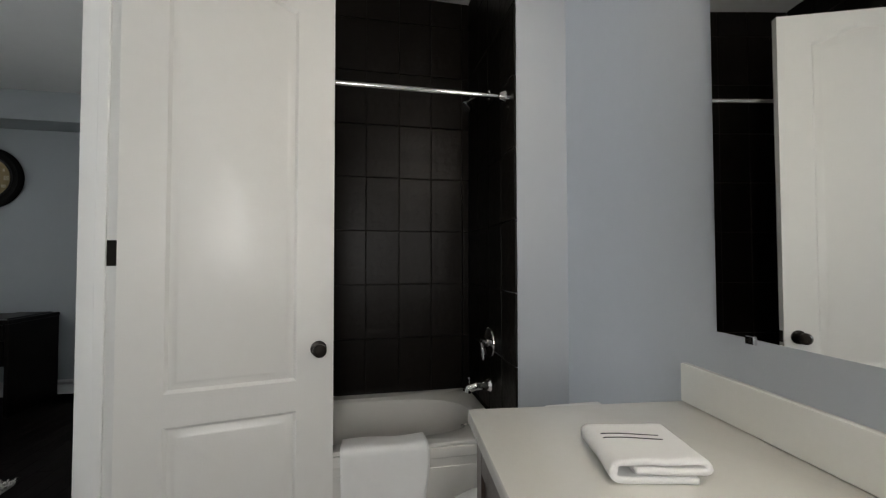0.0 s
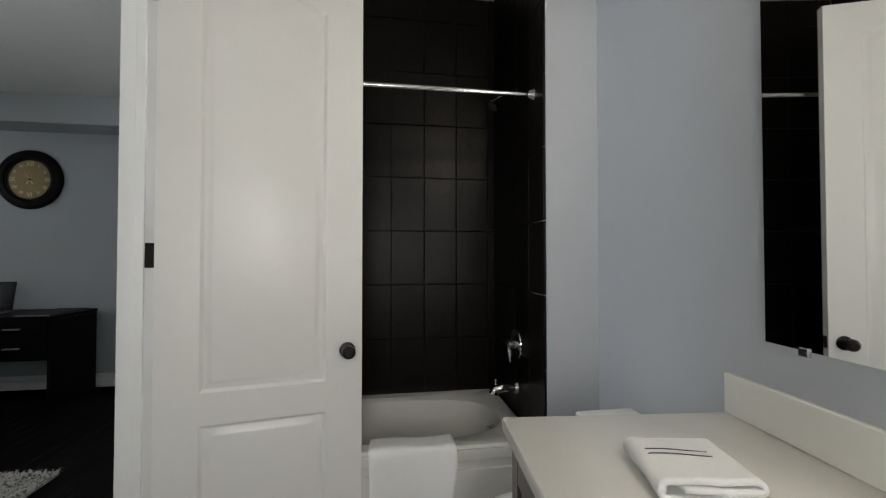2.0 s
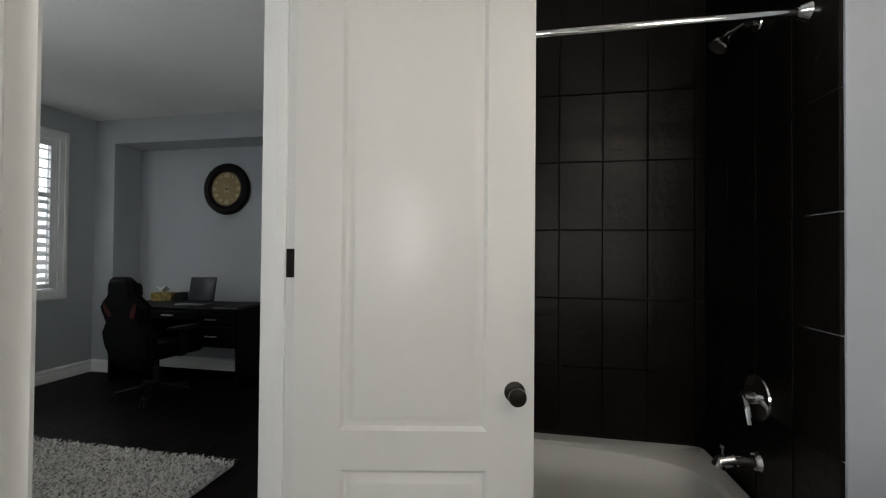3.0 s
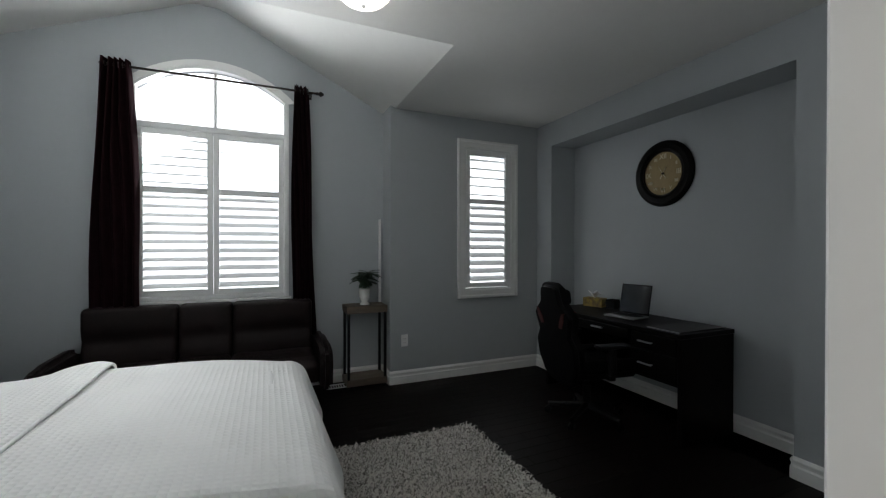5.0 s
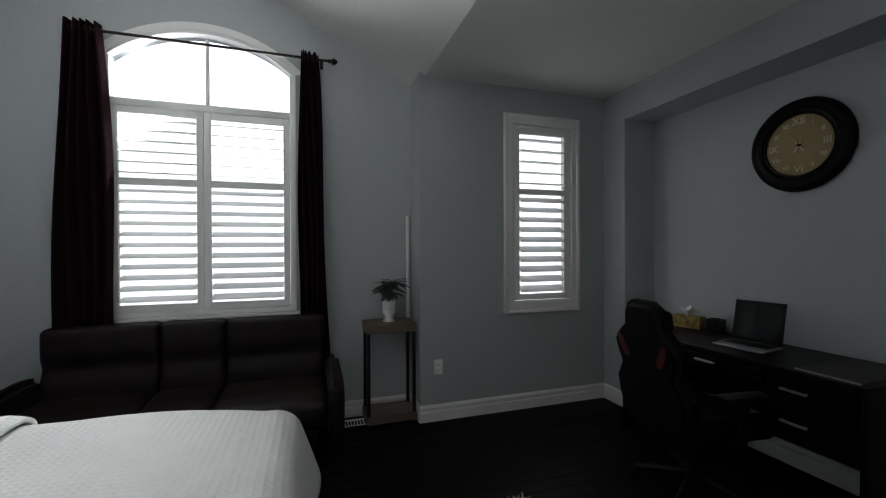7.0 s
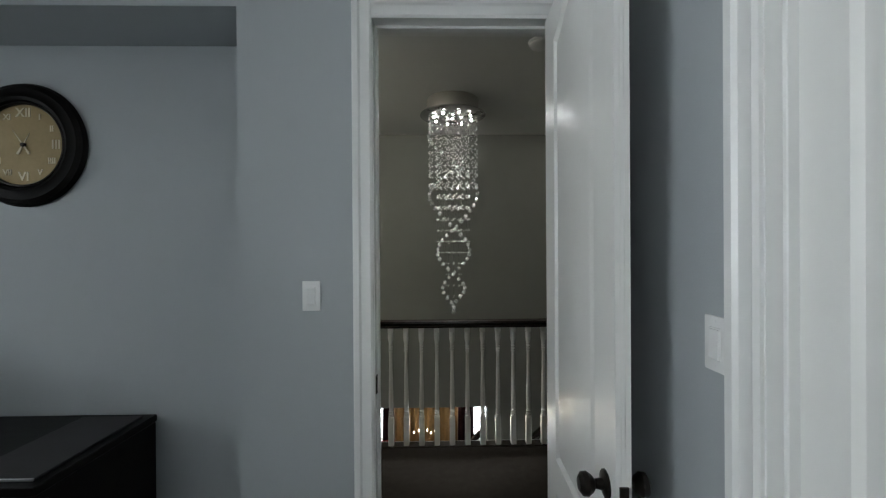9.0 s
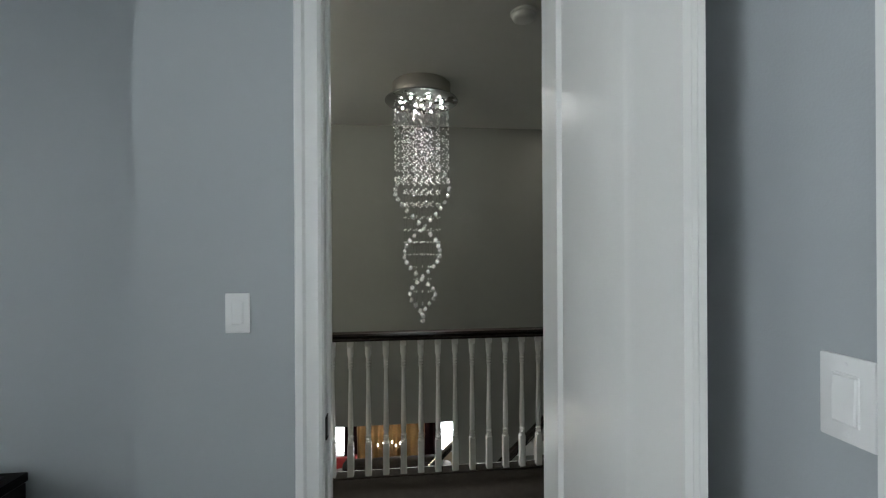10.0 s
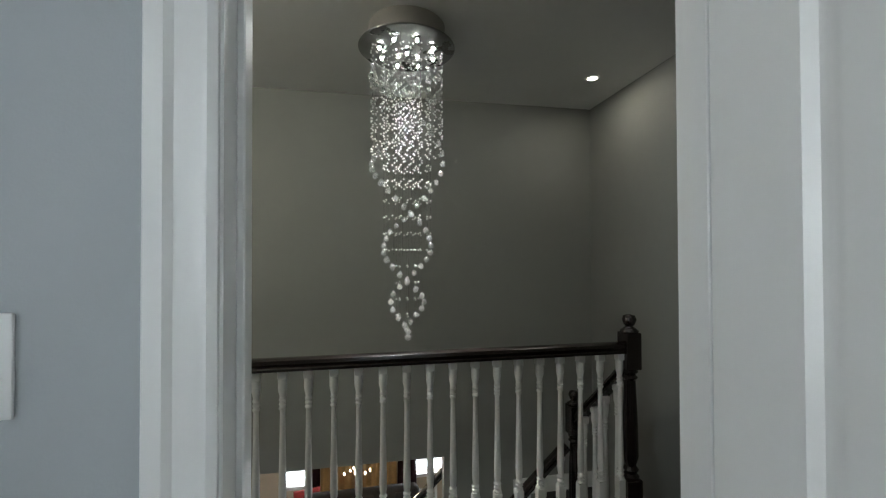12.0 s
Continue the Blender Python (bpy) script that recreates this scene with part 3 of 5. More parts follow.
# ---- bathroom ----
tub = thing("bathtub", (1.745, 2.25, 0), "white acrylic alcove bathtub with a skirted apron", "bathtub")
TL, TW, TH = .782, .39, .405
bm = B()
n = 48
rings = []


def oval(a, b, p, z, cx=0.0):
    out = []
    for i in range(n):
        t = 2 * math.pi * i / n
        c, s = math.cos(t), math.sin(t)
        out.append(bm.verts.new((cx + a * math.copysign(abs(c) ** (2 / p), c), b * math.copysign(abs(s) ** (2 / p), s), z)))
    return out


for a, b, p, z in ((TL, TW, 40, .02), (TL, TW, 40, TH - .035), (TL - .004, TW - .004, 36, TH - .008), (TL - .012, TW - .012, 30, TH), (TL - .075, TW - .085, 3.2, TH), (TL - .095, TW - .105, 2.9, TH - .014), (TL - .14, TW - .135, 2.7, .2), (TL - .2, TW - .17, 2.6, .1), (TL - .3, TW - .22, 2.4, .075)):
    rings.append(oval(a, b, p, z))
for a, b in zip(rings, rings[1:]):
    for i in range(n):
        bm.faces.new((a[i], a[(i + 1) % n], b[(i + 1) % n], b[i]))
bm.faces.new(rings[-1])
bmesh.ops.recalc_face_normals(bm, faces=bm.faces)
part("basin", bm, ACRYL, tub)
part("apron_lip", box(-TL + .004, TL - .004, -TW - .012, -TW + .004, TH - .06, TH - .012, .006, 3), ACRYL, tub)
part("apron_panel", box(-TL + .09, TL - .09, -TW - .006, -TW + .002, .07, TH - .1, .005, 2), ACRYL, tub)
ov = part("overflow_plate", lathe(B(), [(0, 0), (.034, 0), (.034, .006), (.02, .012), (0, .013)], 20, Matrix.Translation((TL - .118, 0, .30)) @ Matrix.Rotation(radians(-80), 4, "Y")), CHROME, tub, "chrome overflow plate")
part("trip_lever", box(TL - .15, TL - .128, -.006, .006, .29, .325, .003, 2), CHROME, ov)

tw = thing("bath_towel", (1.935, 1.858, TH), "white terry bath towel hanging over the tub edge", "towel")
def towel_fn(u, v):
    s = v * .56
    x = -.185 + .37 * u + .006 * math.sin(9 * v + 3 * u)
    r = .016
    if s < .16:
        return (x, .07 + .012 - 0 * u, .014 - (.16 - s) + .0)
    if s < .24:
        return (x, .082 - (s - .16) * 1.25, .022 + .004 * math.sin(u * 7))
    d = s - .24
    return (x + .004 * math.sin(d * 20), -.026 - .012 * math.sin(min(1, d / .03) * 1.57) - .005 * math.sin(u * 8 + d * 3) * min(1, d * 6), .022 - max(0, d - .006))


ob = part("cloth", sheet(lambda u, v: (towel_fn(u, v)[0], towel_fn(u, v)[1], max(towel_fn(u, v)[2], -.6)), 30, 60, lambda u, v: (u * .37, v * .56)), TERRY, tw)
thicken(ob, .012, 0)
part("hem_band", box(-.186, .186, -.050, -.044, -.275, -.258, .002, 1), STRIPE, tw, "woven grey band")

sh = thing("wall_shower", (2.532, 2.20, 2.16), "chrome shower head on a bent arm", "shower head")
part("flange", lathe(B(), [(0, 0), (.03, 0), (.028, .006), (.014, .014), (0, .015)], 20, Matrix.Rotation(radians(-90), 4, "Y")), CHROME, sh)
part("arm", tube(B(), [(0, 0, 0), (-.05, 0, -.004), (-.10, .0, -.035)], .009), CHROME, sh)
part("head", lathe(B(), [(0, 0), (.012, 0), (.014, .022), (.034, .05), (.036, .062), (.031, .066), (0, .066)], 24, Matrix.Translation((-.095, 0, -.03)) @ Matrix.Rotation(radians(218), 4, "Y")), CHROME, sh)
va = thing("shower_valve", (2.532, 2.205, .78), "chrome single-lever shower valve on dark tile", "shower valve")
part("plate", lathe(B(), [(0, 0), (.082, 0), (.080, .006), (.045, .014), (0, .016)], 28, Matrix.Rotation(radians(-90), 4, "Y")), CHROME, va)
part("hub", lathe(B(), [(0, 0), (.026, 0), (.022, .05), (0, .053)], 20, Matrix.Rotation(radians(-90), 4, "Y")), CHROME, va)
part("lever", tube(B(), [(-.045, 0, 0), (-.052, -.03, -.03), (-.05, -.05, -.085)], .011), CHROME, va)
sp = thing("tub_spout", (2.532, 2.205, .545), "chrome tub spout with a diverter knob", "tub spout")
part("spout", tube(B(), [(0, 0, 0), (-.08, 0, 0), (-.125, 0, -.012), (-.132, 0, -.03)], .023, 16), CHROME, sp)
part("escutcheon", cyl(B(), (0, 0, 0), (-.012, 0, 0), .036, .03), CHROME, sp)
part("diverter", lathe(B(), [(0, 0), (.005, 0), (.005, .02), (.011, .024), (.011, .034), (0, .036)], 14, Matrix.Translation((-.115, 0, .018))), CHROME, sp)
cr = thing("shower_curtain_rod", (1.737, 1.92, 2.04), "straight chrome shower curtain rod spanning the tub", "curtain rod")
part("rod", cyl(B(), (-.783, 0, 0), (.784, 0, 0), .0125), CHROME, cr)
part("flange", cyl(B(), (.758, 0, 0), (.785, 0, 0), .018, .03), CHROME, cr)
part("flange", cyl(B(), (-.758, 0, 0), (-.783, 0, 0), .018, .03), CHROME, cr)

to = thing("toilet", (2.51, 1.27, 0), "white ceramic toilet with a push-button tank", "toilet")
part("tank", box(.0, .215, -.19, .19, .36, .655, .03, 4), CERAM, to)
lid = part("tank_lid", box(-.012, .220, -.2, .2, .655, .692, .014, 4), CERAM, to)
part("flush_button", lathe(B(), [(0, 0), (.024, 0), (.024, .005), (.02, .008), (0, .008)], 20, Matrix.Translation((.10, 0, .692))), CHROME, lid, "chrome flush button")
part("bowl", lathe(B(), [(.0, 0), (.13, 0), (.11, .16), (.16, .3), (.19, .385), (.185, .395), (.14, .39), (.08, .25), (0, .24)], 28, Matrix.Translation((-.2, 0, 0)) @ Matrix.Diagonal((1.25, .95, 1, 1))), CERAM, to)
part("seat", lathe(B(), [(.12, .0), (.2, 0), (.2, .03), (.18, .042), (.12, .044)], 28, Matrix.Translation((-.2, 0, .397)) @ Matrix.Diagonal((1.22, .94, 1, 1)), True), CERAM, to)

VY0, VY1 = -1.05, 1.005
van = thing("vanity_cabinet", (2.44, 0, 0), "dark brown vanity cabinet under a cream countertop", "vanity")
part("body", box(-.27, .29, VY0 + .02, VY1 - .025, .09, .81, .003, 1), VANW, van)
part("toe_kick", box(-.2, .29, VY0 + .04, VY1 - .04, 0, .09), VANW, van)
k = 4
for i in range(k):
    a = VY0 + .03 + (VY1 - VY0 - .065) * i / k
    b = VY0 + .03 + (VY1 - VY0 - .065) * (i + 1) / k
    d = part("cabinet_door", box(-.29, -.271, a + .004, b - .004, .11, .79, .002, 1), VANW, van)
    bm = B()
    for y0, y1, z0, z1 in ((a + .004, a + .06, .11, .79), (b - .06, b - .004, .11, .79), (a + .06, b - .06, .11, .165), (a + .06, b - .06, .735, .79)):
        bx(bm, -.300, -.290, y0, y1, z0, z1, .002, 1)
    part("door_frame", bm, VANW, d)
    yy = b - .045 if i % 2 == 0 else a + .045
    part("knob", lathe(B(), [(0, 0), (.012, 0), (.006, .006), (.006, .016), (.015, .022), (.016, .028), (.010, .033), (0, .034)], 18, Matrix.Translation((-.300, yy, .68)) @ Matrix.Rotation(radians(-90), 4, "Y")), CHROME, d, "round chrome knob")
part("end_panel", box(-.27, .29, VY1 - .025, VY1 - .012, .0, .81, .003, 1), VANW, van)
ct = thing("countertop", (2.44, 0, .812), "cream quartz countertop with a low backsplash", "countertop")
part("slab", box(-.313, .296, VY0, VY1 + .012, 0, .036, .004, 2), QUARTZ, ct)
part("backsplash", box(.276, .296, VY0, VY1 + .010, .037, .14, .003, 2), QUARTZ, ct)

ft = thing("folded_towel", (2.350, .722, .849), "white folded hand towel with thin dark stripes", "towel", rz=-13)


def fold_path(s_):
    """The folded cloth's line seen from its end: a bottom layer, a round bend, the top layer and a layer tucked back in."""
    legs = ((.150, 0), (.053, 1), (.160, 0), (.025, 2), (.135, 0))
    x_, z_, k_ = .072, .0065, 0
    for ln, kind in legs:
        t_ = min(s_, ln)
        if kind == 0:
            sg = -1 if k_ != 2 else 1
            x_, z_ = x_ + sg * t_, z_
        else:
            r_ = ln / math.pi
            a_ = t_ / r_
            up = 1 if kind == 1 else -1
            x_, z_ = x_ - up * r_ * math.sin(a_), z_ + up * r_ * (1 - math.cos(a_))
        s_ -= t_
        k_ += 1
        if s_ <= 0:
            break
    return x_, z_


def towel_sheet(u, v):
    x_, z_ = fold_path(u * .523)
    x_ *= .88
    w_ = .0025 * noise.noise((x_ * 16, v * 2.5, z_ * 40))
    return (x_ + .004 * noise.noise((v * 3, z_ * 50, 2.0)), -.078 + .156 * v + .004 * (z_ > .03) + w_, z_ + w_ * (.3 if z_ < .012 else 1))


thicken(part("cloth", sheet(towel_sheet, 130, 24, lambda u, v: (u * .52, v * .16)), TERRY, ft), .0122, 0)
for y in (.012, .03):
    def stripe(u, v, y=y):
        x = -.082 + .125 * u
        return (x, y + .0026 * v - .012 * u * u + .010 * (u - .5), .0476 + .0012 * math.sin(u * 5) - .010 * max(0, .12 - u) / .12)
    thicken(part("stripe", sheet(stripe, 24, 1), STRIPE, ft, "thin dark woven stripe"), .0012, 0)

ft.scale = (1, 1, .86)
mi = thing("wall_mirror", (2.736, -.1, 1.055), "large frameless wall mirror with metal clips", "mirror")
part("glass", box(-.006, 0, -1.0, 1.0, 0, 1.08, .0015, 1), MIRROR, mi)
for y, z in ((.9, .0), (.2, .0), (-.6, 0), (.9, 1.08), (.2, 1.08), (-.6, 1.08)):
    part("clip", box(-.011, .0, y - .012, y + .012, z - .012, z + .008, .002, 1), CHROME, mi)
vl = thing("vanity_light", (2.736, .38, 2.32), "two-globe vanity light above the mirror", "wall light")
part("back_bar", box(-.03, 0, -.32, .32, -.045, .045, .008, 2), CHROME, vl)
for y in (.17, -.18):
    part("socket", cyl(B(), (-.03, y, 0), (-.08, y, 0), .022), CHROME, vl)
    part("shade_ring", lathe(B(), [(.045, 0), (.07, .0), (.075, .06), (.072, .06), (.067, .004), (.045, .004)], 24, Matrix.Translation((-.134, y, .03)), True), GLASS, vl)
bw = thing("bath_window", (1.62, -1.5, 1.425), "white framed bathroom window", "window")
for a in ((-.38, -.335, -.475, .475), (.335, .38, -.475, .475), (-.335, .335, -.475, -.43), (-.335, .335, .43, .475), (-.335, .335, -.015, .015), (-.015, .015, -.43, -.015), (-.015, .015, .015, .43)):
    part("frame", box(a[0], a[1], -.03, .03, a[2], a[3], .003, 1), TRIM, bw)
for o in (van, ct, mi, vl):
    o.matrix_basis = SKEW @ o.matrix_basis

# ---- bedroom: windows ----
def shutter_panel(win, y0, y1, z0, z1, split, n_lo, n_hi, open_hi, tilt=38.0, xo=0.0):
    """A louvred panel that faces +x: frame boards, a mid rail and slats of its own."""
    fr = part("shutter_panel", bx(bx(bx(bx(bx(B(), xo, xo + .028, y0, y0 + .045, z0, z1, .003, 1), xo, xo + .028, y1 - .045, y1, z0, z1, .003, 1), xo, xo + .028, y0 + .045, y1 - .045, z0, z0 + .05, .003, 1), xo, xo + .028, y0 + .045, y1 - .045, z1 - .05, z1, .003, 1), xo, xo + .028, y0 + .045, y1 - .045, split - .025, split + .025, .003, 1), SHUTTER, win)
    for lo, hi, n, ang in ((z0 + .05, split - .025, n_lo, tilt), (split + .025, z1 - .05, n_hi, open_hi)):
        for i in range(n):
            z = lo + (hi - lo) * (i + .5) / n
            w = (hi - lo) / n * .56
            bm = lathe(B(), [(.0, y0 + .047), (w, y0 + .047), (w, y1 - .047), (0, y1 - .047)], 10, Matrix.Translation((xo + .014, 0, z)) @ Matrix.Rotation(radians(ang), 4, "Y") @ Matrix.Diagonal((1, 1, .08, 1)) @ Matrix(((1, 0, 0, 0), (0, 0, 1, 0), (0, 1, 0, 0), (0, 0, 0, 1))))
            bmesh.ops.recalc_face_normals(bm, faces=bm.faces)
            part("slat", bm, SHUTTER, fr)
    return fr


win = thing("window_1", (X_REC, 0, 0), "tall arched window with white plantation shutters and a clear arched top", "window")
tagged(win, kind="structure")
bm = B()
out, inn = arch(WY0, WY1, WSPR, WTOP), arch(WY0 + .02, WY1 - .02, WSPR - .01, WTOP - .022)
prism(bm, out + inn[::-1], "x", -.06, .012)
part("arch_frame", bm, SHUTTER, win)
o2 = arch(WY0 - .05, WY1 + .05, WSPR + .02, WTOP + .055)
part("arch_casing", prism(B(), o2 + out[::-1], "x", .0005, .018), TRIM, win)
bm = B()
for y0, y1, z0, z1 in ((WY0, WY0 + .045, WZ0, WSPR), (WY1 - .045, WY1, WZ0, WSPR), (WY0 + .045, WY1 - .045, WZ0, WZ0 + .04), (WY0 + .045, WY1 - .045, 2.37, 2.42)):
    bx(bm, -.07, .012, y0, y1, z0, z1, .004, 2)
part("window_frame", bm, SHUTTER, win)
part("window_sill", box(-.05, .03, WY0 - .02, WY1 + .02, WZ0 - .03, WZ0 - .002, .005, 2), TRIM, win)
for y in (.91,):
    part("glazing_bar", box(-.10, -.075, y - .013, y + .013, WZ0, WTOP - .01, .003, 1), SHUTTER, win)
part("glazing_bar", box(-.10, -.076, WY0, WY1, 2.36, 2.42, .003, 1), SHUTTER, win)
c = (WY0 + WY1) / 2 - .01
shutter_panel(win, WY0 + .047, c - .002, WZ0 + .042, 2.368, 1.845, 11, 6, 2, 24, -.02)
shutter_panel(win, c + .002, WY1 - .047, WZ0 + .042, 2.368, 1.845, 11, 6, 11, 28, -.02)

win = thing("window_2", (X_W, 0, 0), "narrow window with white plantation shutters and a wide casing", "window")
tagged(win, kind="structure")
bm = B()
for o in ([(3.19, .832), (3.25, .9), (3.25, 2.41), (3.19, 2.478)], [(3.89, .832), (3.83, .9), (3.83, 2.41), (3.89, 2.478)], [(3.19, .832), (3.89, .832), (3.83, .9), (3.25, .9)], [(3.19, 2.478), (3.89, 2.478), (3.83, 2.41), (3.25, 2.41)]):
    prism(bm, o, "x", .0005, .022)
part("casing", bm, TRIM, win)
bm = B()
for y0, y1, z0, z1 in ((3.172, 3.205, .815, 2.495), (3.875, 3.908, .815, 2.495), (3.205, 3.875, .815, .845), (3.205, 3.875, 2.465, 2.495)):
    bx(bm, .001, .034, y0, y1, z0, z1, .006, 2)
part("casing_bead", bm, TRIM, win)
bm = B()
for y0, y1, z0, z1 in ((3.25, 3.275, .9, 2.41), (3.805, 3.83, .9, 2.41), (3.275, 3.805, .9, .92), (3.275, 3.805, 2.385, 2.41)):
    bx(bm, -.07, .006, y0, y1, z0, z1, .003, 1)
part("window_frame", bm, SHUTTER, win)
shutter_panel(win, 3.278, 3.802, .925, 2.382, 1.845, 10, 5, 0, 34, -.018)

# ---- curtains ----
rod = thing("curtain_rod", (X_REC, .93, 2.825), "dark bronze curtain rod with faceted finials", "curtain rod")
part("rod", cyl(B(), (.085, -.75, 0), (.085, .845, 0), .010), BRONZE, rod)
for y in (-.75, .845):
    s = math.copysign(1, y)
    part("finial", lathe(B(), [(0, 0), (.014, 0), (.018, .012), (.010, .02), (.028, .042), (.010, .07), (0, .072)], 10, Matrix.Translation((.085, y, 0)) @ Matrix.Rotation(radians(-90 * s), 4, "X")), BRONZE, rod)
for y in (-.72, .80):
    part("bracket", bx(bx(B(), 0, .006, y - .012, y + .012, -.04, .03, .002, 1), 0, .09, y - .006, y + .006, -.02, -.011), BRONZE, rod)


def curtain(y_top, y_bot, bottom, label, seed, w_top, w_bot):
    ob = thing("curtain", (X_REC, 0, 0), label, "curtain", "curtains at the arched window")

    def fn(u, v):
        k = v ** .8
        cy, w = y_top + (y_bot - y_top) * k, w_top + (w_bot - w_top) * k
        fold = math.sin(u * 2 * math.pi * 4.5 + seed + .8 * math.sin(v * 3 + seed)) * (.034 - .006 * v)
        return (.088 + fold + .012 * math.sin(v * 5 + seed + u * 3), cy + (u - .5) * w + .012 * math.sin(v * 7 + u * 5 + seed), 2.872 - v * (2.872 - bottom))
    cl = part("cloth", sheet(fn, 72, 40, lambda u, v: (u, v * 2)), CURTAIN, ob)
    thicken(cl, .003, 0)
    for i in range(6):
        u = (i + .5) / 6
        p = fn(u, .022)
        part("grommet", lathe(B(), [(.014, -.003), (.024, -.003), (.024, .003), (.014, .003)], 16, Matrix.Translation((.085, p[1], 2.825)) @ Matrix.Rotation(radians(90), 4, "X"), True), BRONZE, ob, "dark metal ring")


curtain(.222, .215, .35, "dark plum curtain bunched on the bronze rod", .4, .20, .36)
curtain(1.632, 1.672, .06, "dark plum curtain gathered narrowly beside the window", 2.1, .125, .24)

# ---- sofa ----
so = thing("futon_sofa", (-2.78, .87, 0), "dark brown faux-leather futon sofa with tufted back", "sofa")
for k, (a, b) in enumerate(((-.86, -.215), (-.21, .19), (.195, .86))):
    bm = box(-.37, -.21, a, b, .36, .865, .035, 3)
    bmesh.ops.subdivide_edges(bm, edges=[e for e in bm.edges if e.calc_length() > .12], cuts=9, use_grid_fill=True)
    for v in bm.verts:
        if v.co.x > -.26:
            d = min(abs(v.co.z - .6) / .05, 3)
            v.co.x -= .028 * math.exp(-d * d)
            ty = min(abs((v.co.y - (a + (b - a) * t))) for t in ((.27, .73) if k != 1 else (.5,)))
            v.co.x -= .030 * math.exp(-((ty / .05) ** 2 + ((v.co.z - .6) / .06) ** 2))
        v.co.x += (v.co.z - .36) * -.02
    part("back_cushion", bm, LEATHER, so)
    bm = box(-.23, .41, a, b, .27, .43, .04, 3)
    bmesh.ops.subdivide_edges(bm, edges=[e for e in bm.edges if e.calc_length() > .12], cuts=7, use_grid_fill=True)
    for v in bm.verts:
        if v.co.z > .38:
            v.co.z -= .012 * math.exp(-((v.co.x - .1) / .04) ** 2) - .006 * noise.noise(v.co * 5)
    part("seat_cushion", bm, LEATHER, so)
for y0, y1 in ((-.965, -.865), (.865, .965)):
    bm = prism(B(), [(-.30, .2), (.40, .2), (.42, .42), (.38, .52), (.25, .56), (-.2, .57), (-.30, .55)], "y", y0, y1)
    bmesh.ops.bevel(bm, geom=list(bm.edges), offset=.035, segments=3, affect="EDGES")
    part("armrest", bm, LEATHER, so)
part("frame", box(-.3, .38, -.8, .8, .16, .265, .006, 2), BLACKM, so)
for x, y in ((-.26, -.74), (-.26, .74), (.34, -.74), (.34, .74)):
    part("leg", cyl(B(), (x, y, .0), (x, y, .17), .018, .024), CHROME, so)

# ---- bed ----
bed = thing("bed", (-1.125, .33, 0), "queen bed with a tufted grey velvet wingback headboard", "bed")
part("box_base", box(-.70, .70, -1.02, 1.08, .12, .34, .02, 2), VELVET, bed)
part("mattress", box(-.69, .69, -1.03, 1.07, .345, .615, .05, 4), COTTON, bed)
for x, y in ((-.62, -.9), (.62, -.9), (-.62, 1.0), (.62, 1.0)):
    part("leg", cyl(B(), (x, y, 0), (x, y, .13), .022, .03), BLACKW, bed)
def head_fn(u, v):
    x, z = -.768 + 1.536 * u, .3 + 1.13 * v
    a, b = (x / .35 + z / .5), (x / .35 - z / .5)
    g = lambda s: abs(s - round(s))
    q = min(g(a), g(b))
    return (x, -1.042 - .016 * math.exp(-(q / .035) ** 2) - .010 * math.exp(-(q / .16) ** 2), z)


hb = part("headboard", box(-.77, .77, -1.13, -1.075, .12, 1.45, .015, 3), VELVET, bed)
part("tufted_panel", sheet(head_fn, 150, 110), VELVET, hb, "quilted grey velvet panel")
for s in (-1, 1):
    bm = prism(B(), [(-1.13, .1), (-1.02, .1), (-1.02, 1.30), (-1.04, 1.455), (-1.13, 1.46)], "x", s * .772, s * .812)
    bmesh.ops.bevel(bm, geom=list(bm.edges), offset=.008, segments=2, affect="EDGES")
    w = part("wing", bm, VELVET, bed)
    part("wing_trim", prism(B(), [(-1.018, .1), (-1.010, .1), (-1.010, 1.30), (-1.03, 1.46), (-1.13, 1.468), (-1.13, 1.462), (-1.038, 1.455), (-1.018, 1.30)], "x", s * .768, s * .817), BLACKM, w, "dark metal edge")

BX0, BX1, BY1, BTOP = -.75, .735, 1.12, .655


